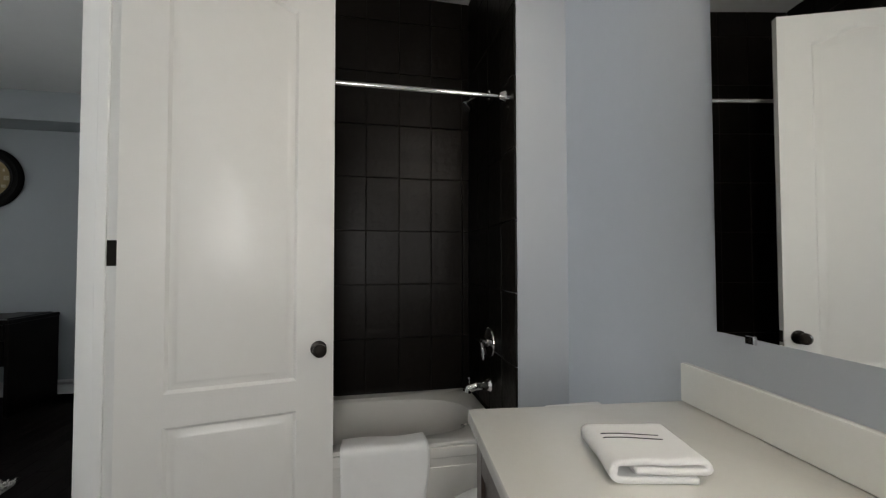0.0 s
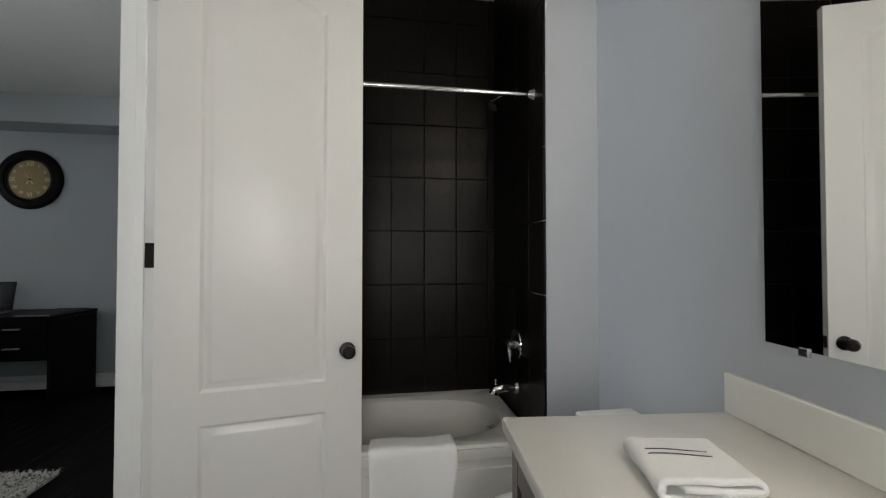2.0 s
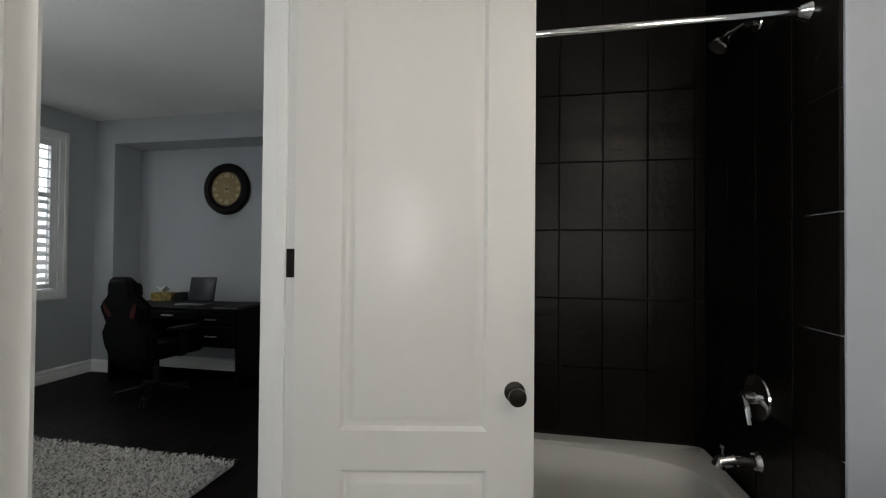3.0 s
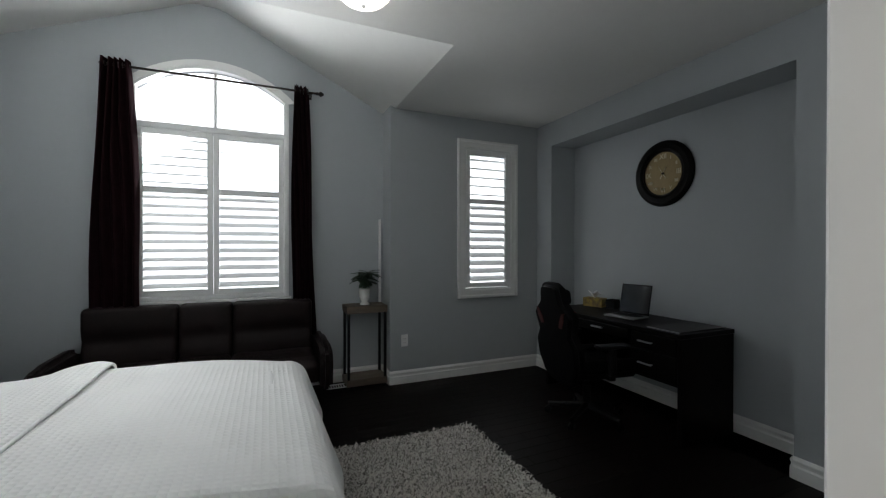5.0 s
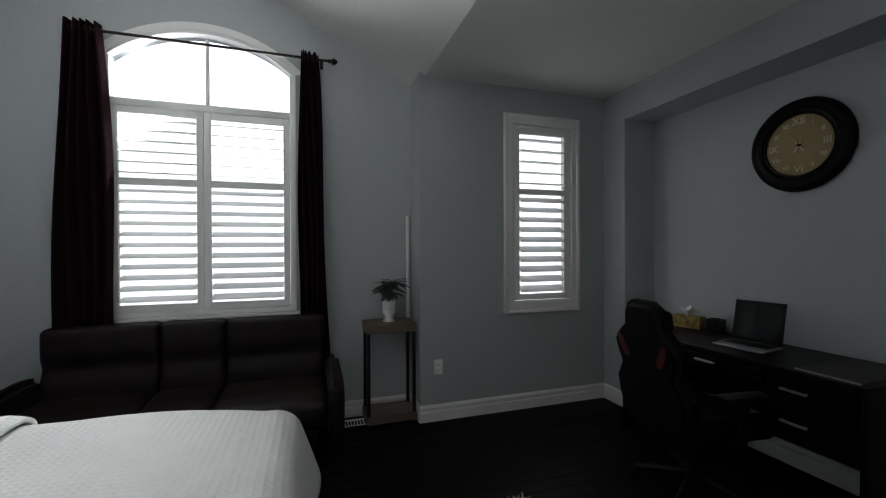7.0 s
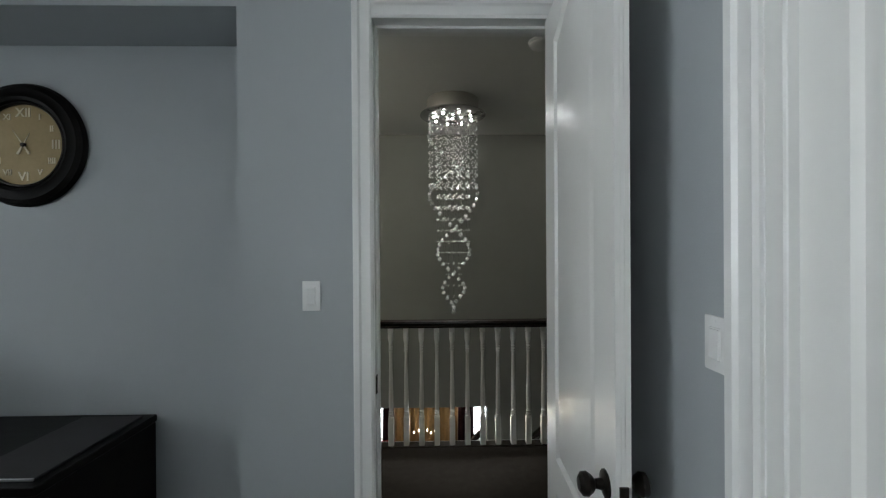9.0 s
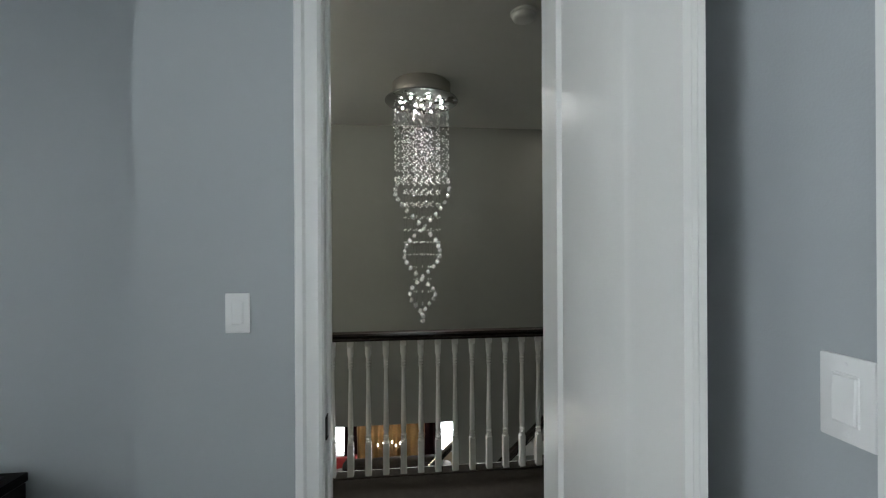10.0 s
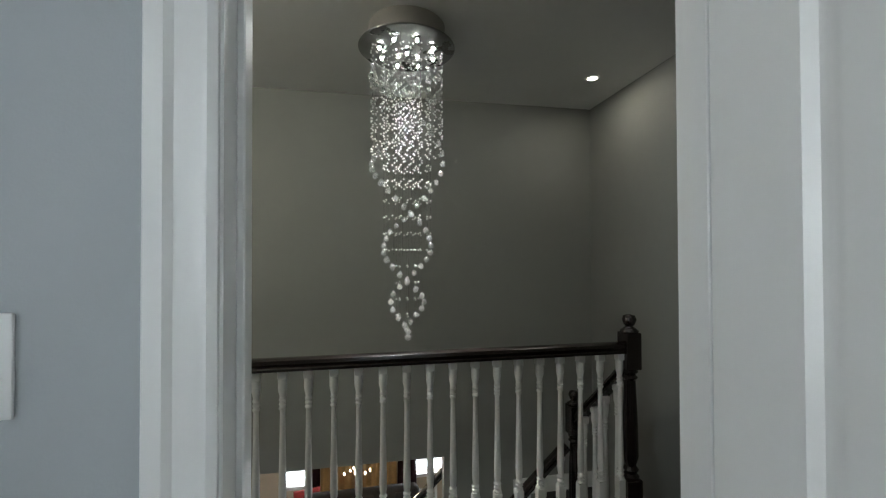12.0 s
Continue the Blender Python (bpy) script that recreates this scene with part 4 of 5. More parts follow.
def cover(u0, u1, v0, v1, top, drop_u, drop_v, seed, lift=None):
    """A blanket over the bed: falls over both sides (drop_u) and the foot (drop_v)."""
    W, Lh = BX1 - BX0 + 2 * drop_u, v1 - v0 + drop_v

    def fn(u, v):
        s, t = u * W - drop_u, v * Lh
        x, y, z, R = s, v0 + t, top, .10
        du = max(0, -s, s - (BX1 - BX0))
        dv = max(0, y - v1)

        def fall(d):
            if d < R * 1.57:
                return R * math.sin(d / R), R * (1 - math.cos(d / R))
            return R, R + d - R * 1.57
        ox, zx = fall(du)
        oy, zy = fall(dv)
        flare = .5 * min(zx, .5) * .18
        sign = -1 if s < 0 else 1
        xx = min(max(s, 0), BX1 - BX0) + sign * (ox - R * 0 + flare) if du else s
        xx += BX0
        yy = min(y, v1) + (oy + .5 * min(zy, .5) * .6 if dv else 0)
        zz = top - math.hypot(zx, zy) if (du and dv) else top - zx - zy
        wav = noise.noise((s * 2.2 + seed, y * 2.2, seed)) * .012 + noise.noise((s * 6 + seed, y * 5, seed + 4)) * .005
        if du:
            xx += sign * .022 * math.sin(y * 9 + seed) * min(1, zx * 3)
        if dv:
            yy += .022 * math.sin(s * 8 + seed) * min(1, zy * 3)
        if lift:
            zz += lift(s, y) * (0 if (du > .1) else 1)
        zz -= .05 * min(1, max(0, (y - .35) / .75)) ** 2
        zz -= .045 * min(1, max(0, (.14 - y) / .2)) * math.exp(-(max(s, 0) / .3) ** 2)
        return (xx, yy, max(zz + wav, .03))
    return sheet(fn, 110, 130, lambda u, v: (u * W, v * Lh))


du = thing("waffle_blanket", (-1.125, .33, 0), "white waffle-weave blanket spread over the bed", "blanket")
thicken(part("cloth", cover(0, 1, -.55, BY1, BTOP, .36, .40, 1.3), WAFFLE, du), .008, 0)


def roll(s, y):
    e = (y - .20) / .035
    return (.012 + .035 * math.exp(-((s - .12) / .32) ** 2) * math.exp(-((y - .03) / .16) ** 2)) - (.014 / (1 + math.exp(-e * 2)))


fo = thing("folded_blanket_edge", (-1.125, .33, 0), "turned-back top of the white waffle blanket with a sewn seam", "blanket")
thicken(part("cloth", cover(0, 1, -.56, .20, BTOP + .014, .34, 0.0, 5.1, roll), WAFFLE, fo), .02, 0)
part("seam", tube(B(), [(BX0 + .02 + i * .0725, .178 + .004 * math.sin(i * 1.3), BTOP + .018) for i in range(20)], .005, 6), COTTON, fo)


def pillow(name, at, rx, ry, rz, w, h, t, mat, label, group="pillows on the bed"):
    def fn(u, v):
        a, b = 2 * u - 1, 2 * v - 1
        pin = 1 - .10 * (abs(a) ** 4) * (1 - abs(b)) - .0
        return a, b, pin
    bm = B()
    uv = bm.loops.layers.uv.new("UVMap")
    n = 28
    for side in (1, -1):
        vs = {}
        for i in range(n + 1):
            for j in range(n + 1):
                a, b = 2 * i / n - 1, 2 * j / n - 1
                z = side * t / 2 * (max(0, (1 - a ** 6) * (1 - b ** 6)) ** .5)
                x = a * w / 2 * (1 - .05 * (1 - b * b) * 0 - .06 * b * b * abs(a) ** 3 * 0)
                x *= 1 - .02 * math.cos(b * 1.57)
                y = b * h / 2 * (1 - .02 * math.cos(a * 1.57))
                z += .006 * noise.noise((a * 3 + w * 7, b * 3, side * 2.0)) * (1 if abs(z) > .01 else 0)
                vs[i, j] = bm.verts.new((x, y, z))
        for i in range(n):
            for j in range(n):
                q = ((i, j), (i + 1, j), (i + 1, j + 1), (i, j + 1))
                f = bm.faces.new([vs[c] for c in (q if side > 0 else q[::-1])])
                for loop, c in zip(f.loops, (q if side > 0 else q[::-1])):
                    loop[uv].uv = (c[0] / n * w, c[1] / n * h)
    bmesh.ops.remove_doubles(bm, verts=bm.verts, dist=.0005)
    ob = new(name, mesh(name, bm, mat))
    ob.matrix_basis = pose(*at, rx, ry, rz)
    return tagged(ob, label, "pillow", group, "thing")


pillow("pillow", (-1.20, -.43, .815), -58, 0, 0, .66, .46, .17, WAFFLE, "white waffle-weave bed pillow leaning on the headboard")
pillow("pillow", (-.68, -.43, .80), -56, 0, 3, .66, .46, .17, WAFFLE, "white waffle-weave bed pillow leaning on the headboard")
pillow("pillow", (-1.23, -.205, .80), -39, 0, 0, .65, .45, .18, WAFFLE, "plump white waffle pillow in front of another")
pillow("cushion", (-1.00, .06, .75), -42, 4, 8, .34, .27, .12, CREAM_SHADE, "small white waffle-weave cushion lying on the bed, cream shade in its colour", "")
pillow("pillow", (-.66, .02, .855), -60, -2, -3, .58, .44, .19, WAFFLE, "plump white waffle pillow in front of another")

# ---- nightstand and lamp ----
ns = thing("nightstand", (-2.09, -.52, 0), "black-stained nightstand with a bowed drawer front", "nightstand")
def bow(w, d, bulge, m=14):
    return [(-w / 2, -d / 2), (w / 2, -d / 2)] + [(w / 2 - w * i / m, d / 2 - .05 + bulge * math.sin(math.pi * i / m)) for i in range(m + 1)]


part("top", prism(B(), bow(.60, .56, .055), "z", .715, .742), BLACKW, ns)
part("body", prism(B(), bow(.56, .52, .05), "z", .08, .714), BLACKW, ns)
for z0, z1 in ((.50, .695), (.27, .485), (.1, .255)):
    o = [(x, y + .016) for x, y in bow(.53, .52, .05)[2:]]
    inner = [(x, y - .02) for x, y in o]
    d = part("drawer_front", prism(B(), o + inner[::-1], "z", z0, z1), BLACKW, ns)
    part("knob", ball(cyl(B(), (0, .27, (z0 + z1) / 2), (0, .302, (z0 + z1) / 2), .006, n=10), (0, .31, (z0 + z1) / 2), .014), SILVER, d, "small silver knob")
for x in (-.24, .24):
    for y in (-.22, .18):
        part("foot", box(x - .025, x + .025, y - .025, y + .025, 0, .079, .004, 1), BLACKW, ns)

la = thing("table_lamp", (-1.965, -.45, .742), "table lamp with a striped drum shade and wire cage base", "table lamp")
part("foot", lathe(B(), [(0, 0), (.06, 0), (.062, .012), (.05, .03), (.03, .036), (0, .038)], 28), BLACKM, la)
bm = B()
for i in range(10):
    t = 2 * math.pi * i / 10
    c, s = math.cos(t), math.sin(t)
    tube(bm, [(.045 * c, .045 * s, .035), (.07 * c, .07 * s, .085), (.035 * c, .035 * s, .20), (.03 * c, .03 * s, .235)], .0028, 6)
part("cage", bm, BRONZE, la, "dark wire cage")
for r, z in ((.07, .085), (.035, .2), (.045, .036)):
    part("cage_ring", tube(B(), [(r * math.cos(2 * math.pi * i / 20), r * math.sin(2 * math.pi * i / 20), z) for i in range(21)], .0028, 6), BRONZE, la)
part("stem", cyl(B(), (0, 0, .03), (0, 0, .52), .006, n=10), BRONZE, la)
sh_ = part("shade", lathe(B(), [(.113, .275), (.115, .275), (.112, .525), (.110, .525)], 64, None, True), STRIPED_L, la, "light grey drum shade")
for i in range(16):
    bm = B()
    a0, a1 = 2 * math.pi * i / 16, 2 * math.pi * (i + .5) / 16
    vs = [[bm.verts.new(((.1163 - .003 * k) * math.cos(a0 + (a1 - a0) * j / 4), (.1163 - .003 * k) * math.sin(a0 + (a1 - a0) * j / 4), .2745 + .251 * k)) for j in range(5)] for k in (0, 1)]
    for j in range(4):
        bm.faces.new((vs[0][j], vs[0][j + 1], vs[1][j + 1], vs[1][j]))
    thicken(part("stripe", bm, STRIPED_D, sh_, "dark grey stripe"), .001, 0)
part("finial", ball(cyl(B(), (0, 0, .515), (0, 0, .535), .012, n=12), (0, 0, .542), .012), BRONZE, la)
part("spider", tube(tube(B(), [(-.111, 0, .515), (.111, 0, .515)], .002, 6), [(0, -.111, .515), (0, .111, .515)], .002, 6), BRONZE, la)

la.scale = (.96, .96, .93)

pa = thing("canvas_painting", (-1.435, Y_S, 1.74), "unframed abstract canvas in greys and white on the wall", "painting")
part("canvas", box(-.56, .56, 0.03, .036, 0, .575, .002, 1), CANVAS, pa)
part("stretcher_frame", box(-.555, .555, .002, .03, .005, .57), COTTON, pa, "white canvas-wrapped edge")

# ---- plant stand, plant, pole ----
sd = thing("plant_stand", (-3.03, 2.23, 0), "narrow weathered-oak stand with black metal legs", "stand")
part("top", box(-.135, .125, -.195, .2, .715, .785, .004, 1), STANDW, sd)
part("shelf", box(-.135, .125, -.195, .2, .02, .085, .004, 1), STANDW, sd)
for x in (-.115, .105):
    for y in (-.175, .18):
        part("leg", box(x - .012, x + .012, y - .012, y + .012, .0, .714, .001, 1), BLACKM, sd)
pl = thing("potted_plant", (-3.03, 2.23, .785), "small dark green leafy plant in a white footed pot", "plant")
part("pot", lathe(B(), [(0, 0), (.048, 0), (.05, .008), (.03, .03), (.052, .07), (.056, .085), (.05, .088), (.054, .10), (.056, .15), (.058, .165), (.05, .166), (.048, .12), (0, .12)], 28), CERAM, pl, "white ceramic pot")
part("soil", cyl(B(), (0, 0, .118), (0, 0, .15), .048), GROUT, pl)
rng = random.Random(4)
bm = B()
lv = B()
for k in range(7):
    a = k * 2.4
    top = Vector((.035 * math.cos(a), .035 * math.sin(a), .235 + .028 * (k % 4)))
    cyl(bm, (0.01 * math.cos(a), .01 * math.sin(a), .145), top, .0035, .002, 6)
    for j in range(8):
        b = a + j * .9 + rng.uniform(-.3, .3)
        d = Vector((math.cos(b), math.sin(b), rng.uniform(-.25, .55))).normalized()
        length, wdt = rng.uniform(.10, .155), rng.uniform(.019, .030)
        side = d.cross(Vector((0, 0, 1))).normalized()
        pts = []
        for s, wf in ((0, .1), (.3, .9), (.6, 1), (.85, .55), (1, .03)):
            c = top + d * length * s + Vector((0, 0, -.035 * s * s))
            pts.append((lv.verts.new(c - side * wdt * wf), lv.verts.new(c + Vector((0, 0, -.003))), lv.verts.new(c + side * wdt * wf)))
        for p, q in zip(pts, pts[1:]):
            lv.faces.new((p[0], p[1], q[1], q[0]))
            lv.faces.new((p[1], p[2], q[2], q[1]))
part("stem", bm, LEAF, pl)
thicken(part("foliage", lv, LEAF, pl, "pointed dark green leaves"), .0012, 0)
po = solid("white_pole", lathe(B(), [(0, 0), (.012, 0), (.013, .01), (.013, 1.63), (.011, 1.64), (0, 1.64)], 14), TRIM, "slim white pole standing in the wall corner", "pole", at=(-3.155, 2.415, 0))

# ---- outlets, switches, vent ----
def wall_plate(name, at, rz, label, category, kind):
    ob = thing(name, at, label, category, rz=rz)
    part("plate", box(-.035, .035, -.006, 0, -.0585, .0585, .003, 2), PLATE, ob)
    if kind == "switch":
        part("bezel", box(-.0175, .0175, -.0075, -.005, -.035, .035, .001, 1), PLATE, ob)
        bm = box(-.0155, .0155, -.012, -.006, -.032, .032, .002, 1)
        for v in bm.verts:
            v.co.y += .0025 if v.co.z > 0 else 0
        part("rocker", bm, PLATE, ob)
    else:
        for z in (-.02, .02):
            s = part("socket", box(-.015, .015, -.0085, -.005, z - .014, z + .014, .003, 2), PLATE, ob)
            part("slot", bx(box(-.007, -.005, -.0088, -.008, z - .003, z + .006), .005, .007, -.0088, -.008, z - .003, z + .006), BLACKP, s)
    for z in (-.047, .047):
        part("screw", cyl(B(), (0, -.0055, z), (0, -.0068, z), .003, n=10), PLATE, ob)
    return ob


wall_plate("light_switch", (-.104, Y_N, 1.325), 0, "white rocker light switch on the grey wall", "switch", "switch")
wall_plate("light_switch", (.972, 3.418, 1.305), -90, "white rocker light switch behind the open door", "switch", "switch")
wall_plate("wall_outlet", (X_W, 2.598, .425), 90, "white wall outlet low on the grey wall", "outlet", "outlet")
ve = thing("floor_vent", (-3.04, 1.98, 0), "white metal floor register beside the baseboard", "vent")
part("frame", bx(bx(bx(bx(B(), -.06, .06, -.12, -.105, .001, .008, .002, 1), -.06, .06, .105, .12, .001, .008, .002, 1), -.06, -.045, -.105, .105, .001, .008, .002, 1), .045, .06, -.105, .105, .001, .008, .002, 1), PLATE, ve)
for i in range(9):
    y = -.094 + i * .0235
    part("fin", box(-.045, .045, y - .004, y + .004, .001, .006), PLATE, ve)

# ---- rug ----
ru = thing("shag_rug", (-.885, 1.615, 0), "thick grey-beige shag rug on the dark floor", "rug")
RW, RL = .86, 1.12
part("backing", box(-RW, RW, -RL, RL, .0005, .012, .004, 1), SHAGM, ru)
gen = np.random.default_rng(7)
cnt = 26000
cx, cy = gen.uniform(-RW, RW, cnt), np.where(gen.uniform(0, 1, cnt) < .82, gen.uniform(0, RL, cnt), gen.uniform(-RL, 0, cnt))
ang, lean = gen.uniform(0, 2 * np.pi, cnt), gen.uniform(.008, .030, cnt)
hgt, wid = gen.uniform(.020, .034, cnt), gen.uniform(.0035, .0065, cnt)
c_, s_ = np.cos(ang), np.sin(ang)
base = np.stack([cx, cy, np.full(cnt, .011)], 1)
side = np.stack([-s_ * wid, c_ * wid, 0 * c_], 1)
tip = np.stack([cx + c_ * lean, cy + s_ * lean, .011 + hgt * .9], 1)
fold = np.stack([cx + c_ * lean * 1.9, cy + s_ * lean * 1.9, .010 + hgt * .55], 1)
verts = np.stack([base - side, base + side, tip - side * .9, tip + side * .9, fold], 1).reshape(-1, 3)
idx = np.arange(cnt) * 5
faces = [f for i in idx.tolist() for f in ((i, i + 1, i + 3, i + 2), (i + 2, i + 3, i + 4))]
pm = bpy.data.meshes.new("yarn_tuft")
pm.from_pydata(verts.tolist(), [], faces)
SHAGP = SHAGM.copy()
nt = SHAGP.node_tree
geo = nt.nodes.new("ShaderNodeNewGeometry")
ramp = nt.nodes.new("ShaderNodeValToRGB")
el = ramp.color_ramp.elements
el[0].color, el[1].color = (.16, .148, .132, 1), (.66, .635, .59, 1)
el[0].position, el[1].position = .05, .6
nt.links.new(geo.outputs["Random Per Island"], ramp.inputs[0])
nt.links.new(ramp.outputs[0], nt.nodes["Principled BSDF"].inputs["Base Color"])
pm.materials.append(SHAGP)
pile = new("yarn_tuft", pm)
pile.parent = ru
tagged(pile, "tufted grey and cream yarn", kind="stuff")

# ---- desk ----
de = thing("desk", (-1.60, 4.165, 0), "black wooden desk with two drawers and an open shelf", "desk")
DW, DD = .72, .285
part("top", box(-DW, DW, -DD, DD, .735, .766, .003, 1), BLACKW, de)
part("side_panel", box(DW - .43, DW - .4, -DD + .01, DD - .01, .405, .734, .002, 1), BLACKW, de)
part("drawer_base", box(DW - .4, DW - .03, -DD + .01, DD - .04, .405, .42, .001, 1), BLACKW, de)
part("side_panel", box(DW - .03, DW, -DD + .01, DD - .01, 0, .734, .002, 1), BLACKW, de)
part("side_panel", box(-DW, -DW + .03, -DD + .01, DD - .01, 0, .734, .002, 1), BLACKW, de)
part("back_panel", box(-DW + .03, DW - .43, DD - .04, DD - .02, .30, .734, .001, 1), BLACKW, de)
part("pedestal_back", box(DW - .4, DW - .03, DD - .04, DD - .02, .405, .734, .001, 1), BLACKW, de)
for z0, z1 in ((.61, .728), (.42, .602)):
    d = part("drawer_front", box(DW - .398, DW - .032, -DD - .002, -DD + .016, z0, z1, .002, 1), BLACKW, de)
    zc = (z0 + z1) / 2
    if z0 > .1:
        part("handle", bx(bx(bx(B(), DW - .33, DW - .21, -DD - .026, -DD - .018, zc - .006, zc + .006, .002, 1), DW - .325, DW - .315, -DD - .02, -DD - .002, zc - .004, zc + .004), DW - .225, DW - .215, -DD - .02, -DD - .002, zc - .004, zc + .004), SILVER, d, "brushed silver bar handle")
d = part("drawer_front", box(-DW + .034, DW - .434, -DD - .002, -DD + .016, .655, .728, .002, 1), BLACKW, de)
part("handle", bx(B(), -.085, .035, -DD - .024, -DD - .002, .688, .699, .002, 1), SILVER, d, "brushed silver bar handle")

lp = thing("laptop", (-1.565, 4.125, .766), "open silver laptop with a dark screen on the desk", "laptop", rz=9)
part("base", box(-.138, .138, -.10, .12, .001, .016, .005, 2), SILVER, lp)
part("keyboard", box(-.125, .125, -.02, .10, .0162, .0172, .0005, 1), BLACKP, lp)
part("touchpad", box(-.045, .045, -.09, -.03, .0162, .0168, .0003, 1), SILVER, lp)
bm = box(-.138, .138, -.006, 0, 0, .255, .003, 2)
bmesh.ops.transform(bm, matrix=Matrix.Translation((0, .12, .017)) @ Matrix.Rotation(radians(-12), 4, "X"), verts=bm.verts)
scr = part("screen_lid", bm, BLACKP, lp)
bm = box(-.131, .131, -.0075, -.006, .012, .246)
bmesh.ops.transform(bm, matrix=Matrix.Translation((0, .12, .017)) @ Matrix.Rotation(radians(-12), 4, "X"), verts=bm.verts)
part("display", bm, SCREEN, scr, "dark glossy display")
tb = thing("tissue_box", (-2.16, 4.36, .766), "yellow printed tissue box with a white tissue", "tissue box", rz=18)
part("carton", box(-.10, .10, -.055, .055, .0, .085, .003, 1), YELLOW, tb)
def tis(u, v):
    a, r = u * 2 * math.pi, .006 + .035 * v * (1 + .35 * math.sin(u * 25))
    return (r * math.cos(a) * 1.3, r * math.sin(a), .083 + .075 * v - .02 * v * v * (1 + math.sin(u * 19)))


thicken(part("tissue", sheet(tis, 36, 10), TISSUE, tb, "crumpled white tissue"), .001, 0)
sb = thing("pen_cup", (-1.985, 4.42, .766), "small square black pen cup beside the tissue box", "cup", rz=10)
bm = B()
for a in ((-.045, .045, -.045, .045, 0, .006), (-.045, -.04, -.045, .045, .006, .085), (.04, .045, -.045, .045, .006, .085), (-.04, .04, -.045, -.04, .006, .085), (-.04, .04, .04, .045, .006, .085)):
    bx(bm, *a)
part("shell", bm, BLACKP, sb)
dm = thing("desk_drawer_organiser", (-1.045, 4.18, .766), "flat dark folder with a pale edge on the desk", "folder")
part("cover", box(-.13, .13, -.262, .23, .0005, .010, .002, 1), PADM, dm)
part("pale_edge", box(-.13, .13, -.268, -.262, .001, .010, .001, 1), SILVER, dm)

# ---- gaming chair ----
gc = thing("gaming_chair", (-1.535, 3.68, 0), "black and red high-back gaming chair at the desk", "chair", rz=-8)
back = [(1.14 * bx_, bz_) for bx_, bz_ in [(-.10, .0), (-.19, .06), (-.25, .2), (-.255, .33), (-.20, .42), (-.225, .5), (-.235, .56), (-.20, .60), (-.135, .66), (-.125, .72), (-.11, .775), (-.07, .8), (.07, .8), (.11, .775), (.125, .72), (.135, .66), (.20, .60), (.235, .56), (.225, .5), (.20, .42), (.255, .33), (.25, .2), (.19, .06), (.10, 0)]]
bm = prism(B(), back, "y", -.05, .045)
bmesh.ops.bevel(bm, geom=[e for e in bm.edges if abs(e.verts[0].co.y - e.verts[1].co.y) < .01], offset=.03, segments=3, affect="EDGES")
TB = Matrix.Translation((0, -.2, .29)) @ Matrix.Rotation(radians(8), 4, "X")
bmesh.ops.transform(bm, matrix=TB, verts=bm.verts)
bk = part("backrest", bm, CHAIRB, gc)
for s in (-1, 1):
    for y0, y1 in ((-.056, -.04), (.035, .051)):
        bm = prism(B(), [(s * .20, .595), (s * .17, .585), (s * .125, .52), (s * .11, .475), (s * .15, .468), (s * .185, .53)], "y", y0, y1)
        bmesh.ops.transform(bm, matrix=TB, verts=bm.verts)
        part("red_inset", bm, RED, bk, "red shoulder inset")
    bm = prism(B(), [(s * .2, .12), (s * .235, .2), (s * .24, .33), (s * .19, .40), (s * .175, .25)], "y", .036, .05)
    bmesh.ops.transform(bm, matrix=TB, verts=bm.verts)
    part("red_inset", bm, RED, bk)
bm = box(-.10, .10, .03, .10, .62, .74, .03, 3)
bmesh.ops.transform(bm, matrix=TB, verts=bm.verts)
part("head_cushion", bm, CHAIRB, gc)
part("seat", box(-.255, .255, -.22, .27, .375, .475, .04, 4), CHAIRB, gc)
for s in (-1, 1):
    part("seat_bolster", box(s * .20, s * .27, -.2, .26, .42, .52, .03, 3), CHAIRB, gc)
    ar = part("armrest", box(s * .30 - .045, s * .30 + .045, -.12, .14, .62, .65, .012, 2), BLACKP, gc)
    part("armrest_post", bx(bx(B(), s * .30 - .02, s * .30 + .02, -.02, .03, .42, .62, .004, 1), s * .22, s * .31, -.02, .03, .385, .42, .004, 1), BLACKP, ar)
part("gas_column", cyl(cyl(B(), (0, 0, .1), (0, 0, .26), .03), (0, 0, .25), (0, 0, .375), .018), BLACKM, gc)
for i in range(5):
    a = 2 * math.pi * i / 5 + .3
    c, s = math.cos(a), math.sin(a)
    lg = part("base_leg", cyl(B(), (.02 * c, .02 * s, .105), (.30 * c, .30 * s, .075), .026, .017, 10), BLACKP, gc)
    part("caster", cyl(cyl(B(), (.30 * c - .02 * s, .30 * s + .02 * c, .027), (.30 * c - .008 * s, .30 * s + .008 * c, .027), .027, n=16), (.30 * c + .008 * s, .30 * s - .008 * c, .027), (.30 * c + .02 * s, .30 * s - .02 * c, .027), .027, n=16), BLACKP, lg)

# ---- clock ----
ck = thing("wall_clock", (-1.503, Y_ALC, 1.995), "round wall clock with dark rim and antique gold dial", "clock")
RX = Matrix.Rotation(radians(90), 4, "X")
part("rim", lathe(B(), [(.19, 0), (.278, 0), (.285, .012), (.276, .030), (.255, .042), (.232, .040), (.216, .046), (.202, .040), (.190, .018)], 64, RX, True), BLACKW, ck, "broad dark brown rim")
part("inner_bead", lathe(B(), [(.186, .016), (.194, .016), (.194, .034), (.188, .036), (.184, .03)], 64, RX, True), BRONZE, ck)
dial = part("dial", lathe(B(), [(0, .006), (.193, .006), (.193, .018), (0, .018)], 64, RX), GOLDF, ck, "mottled antique gold dial")
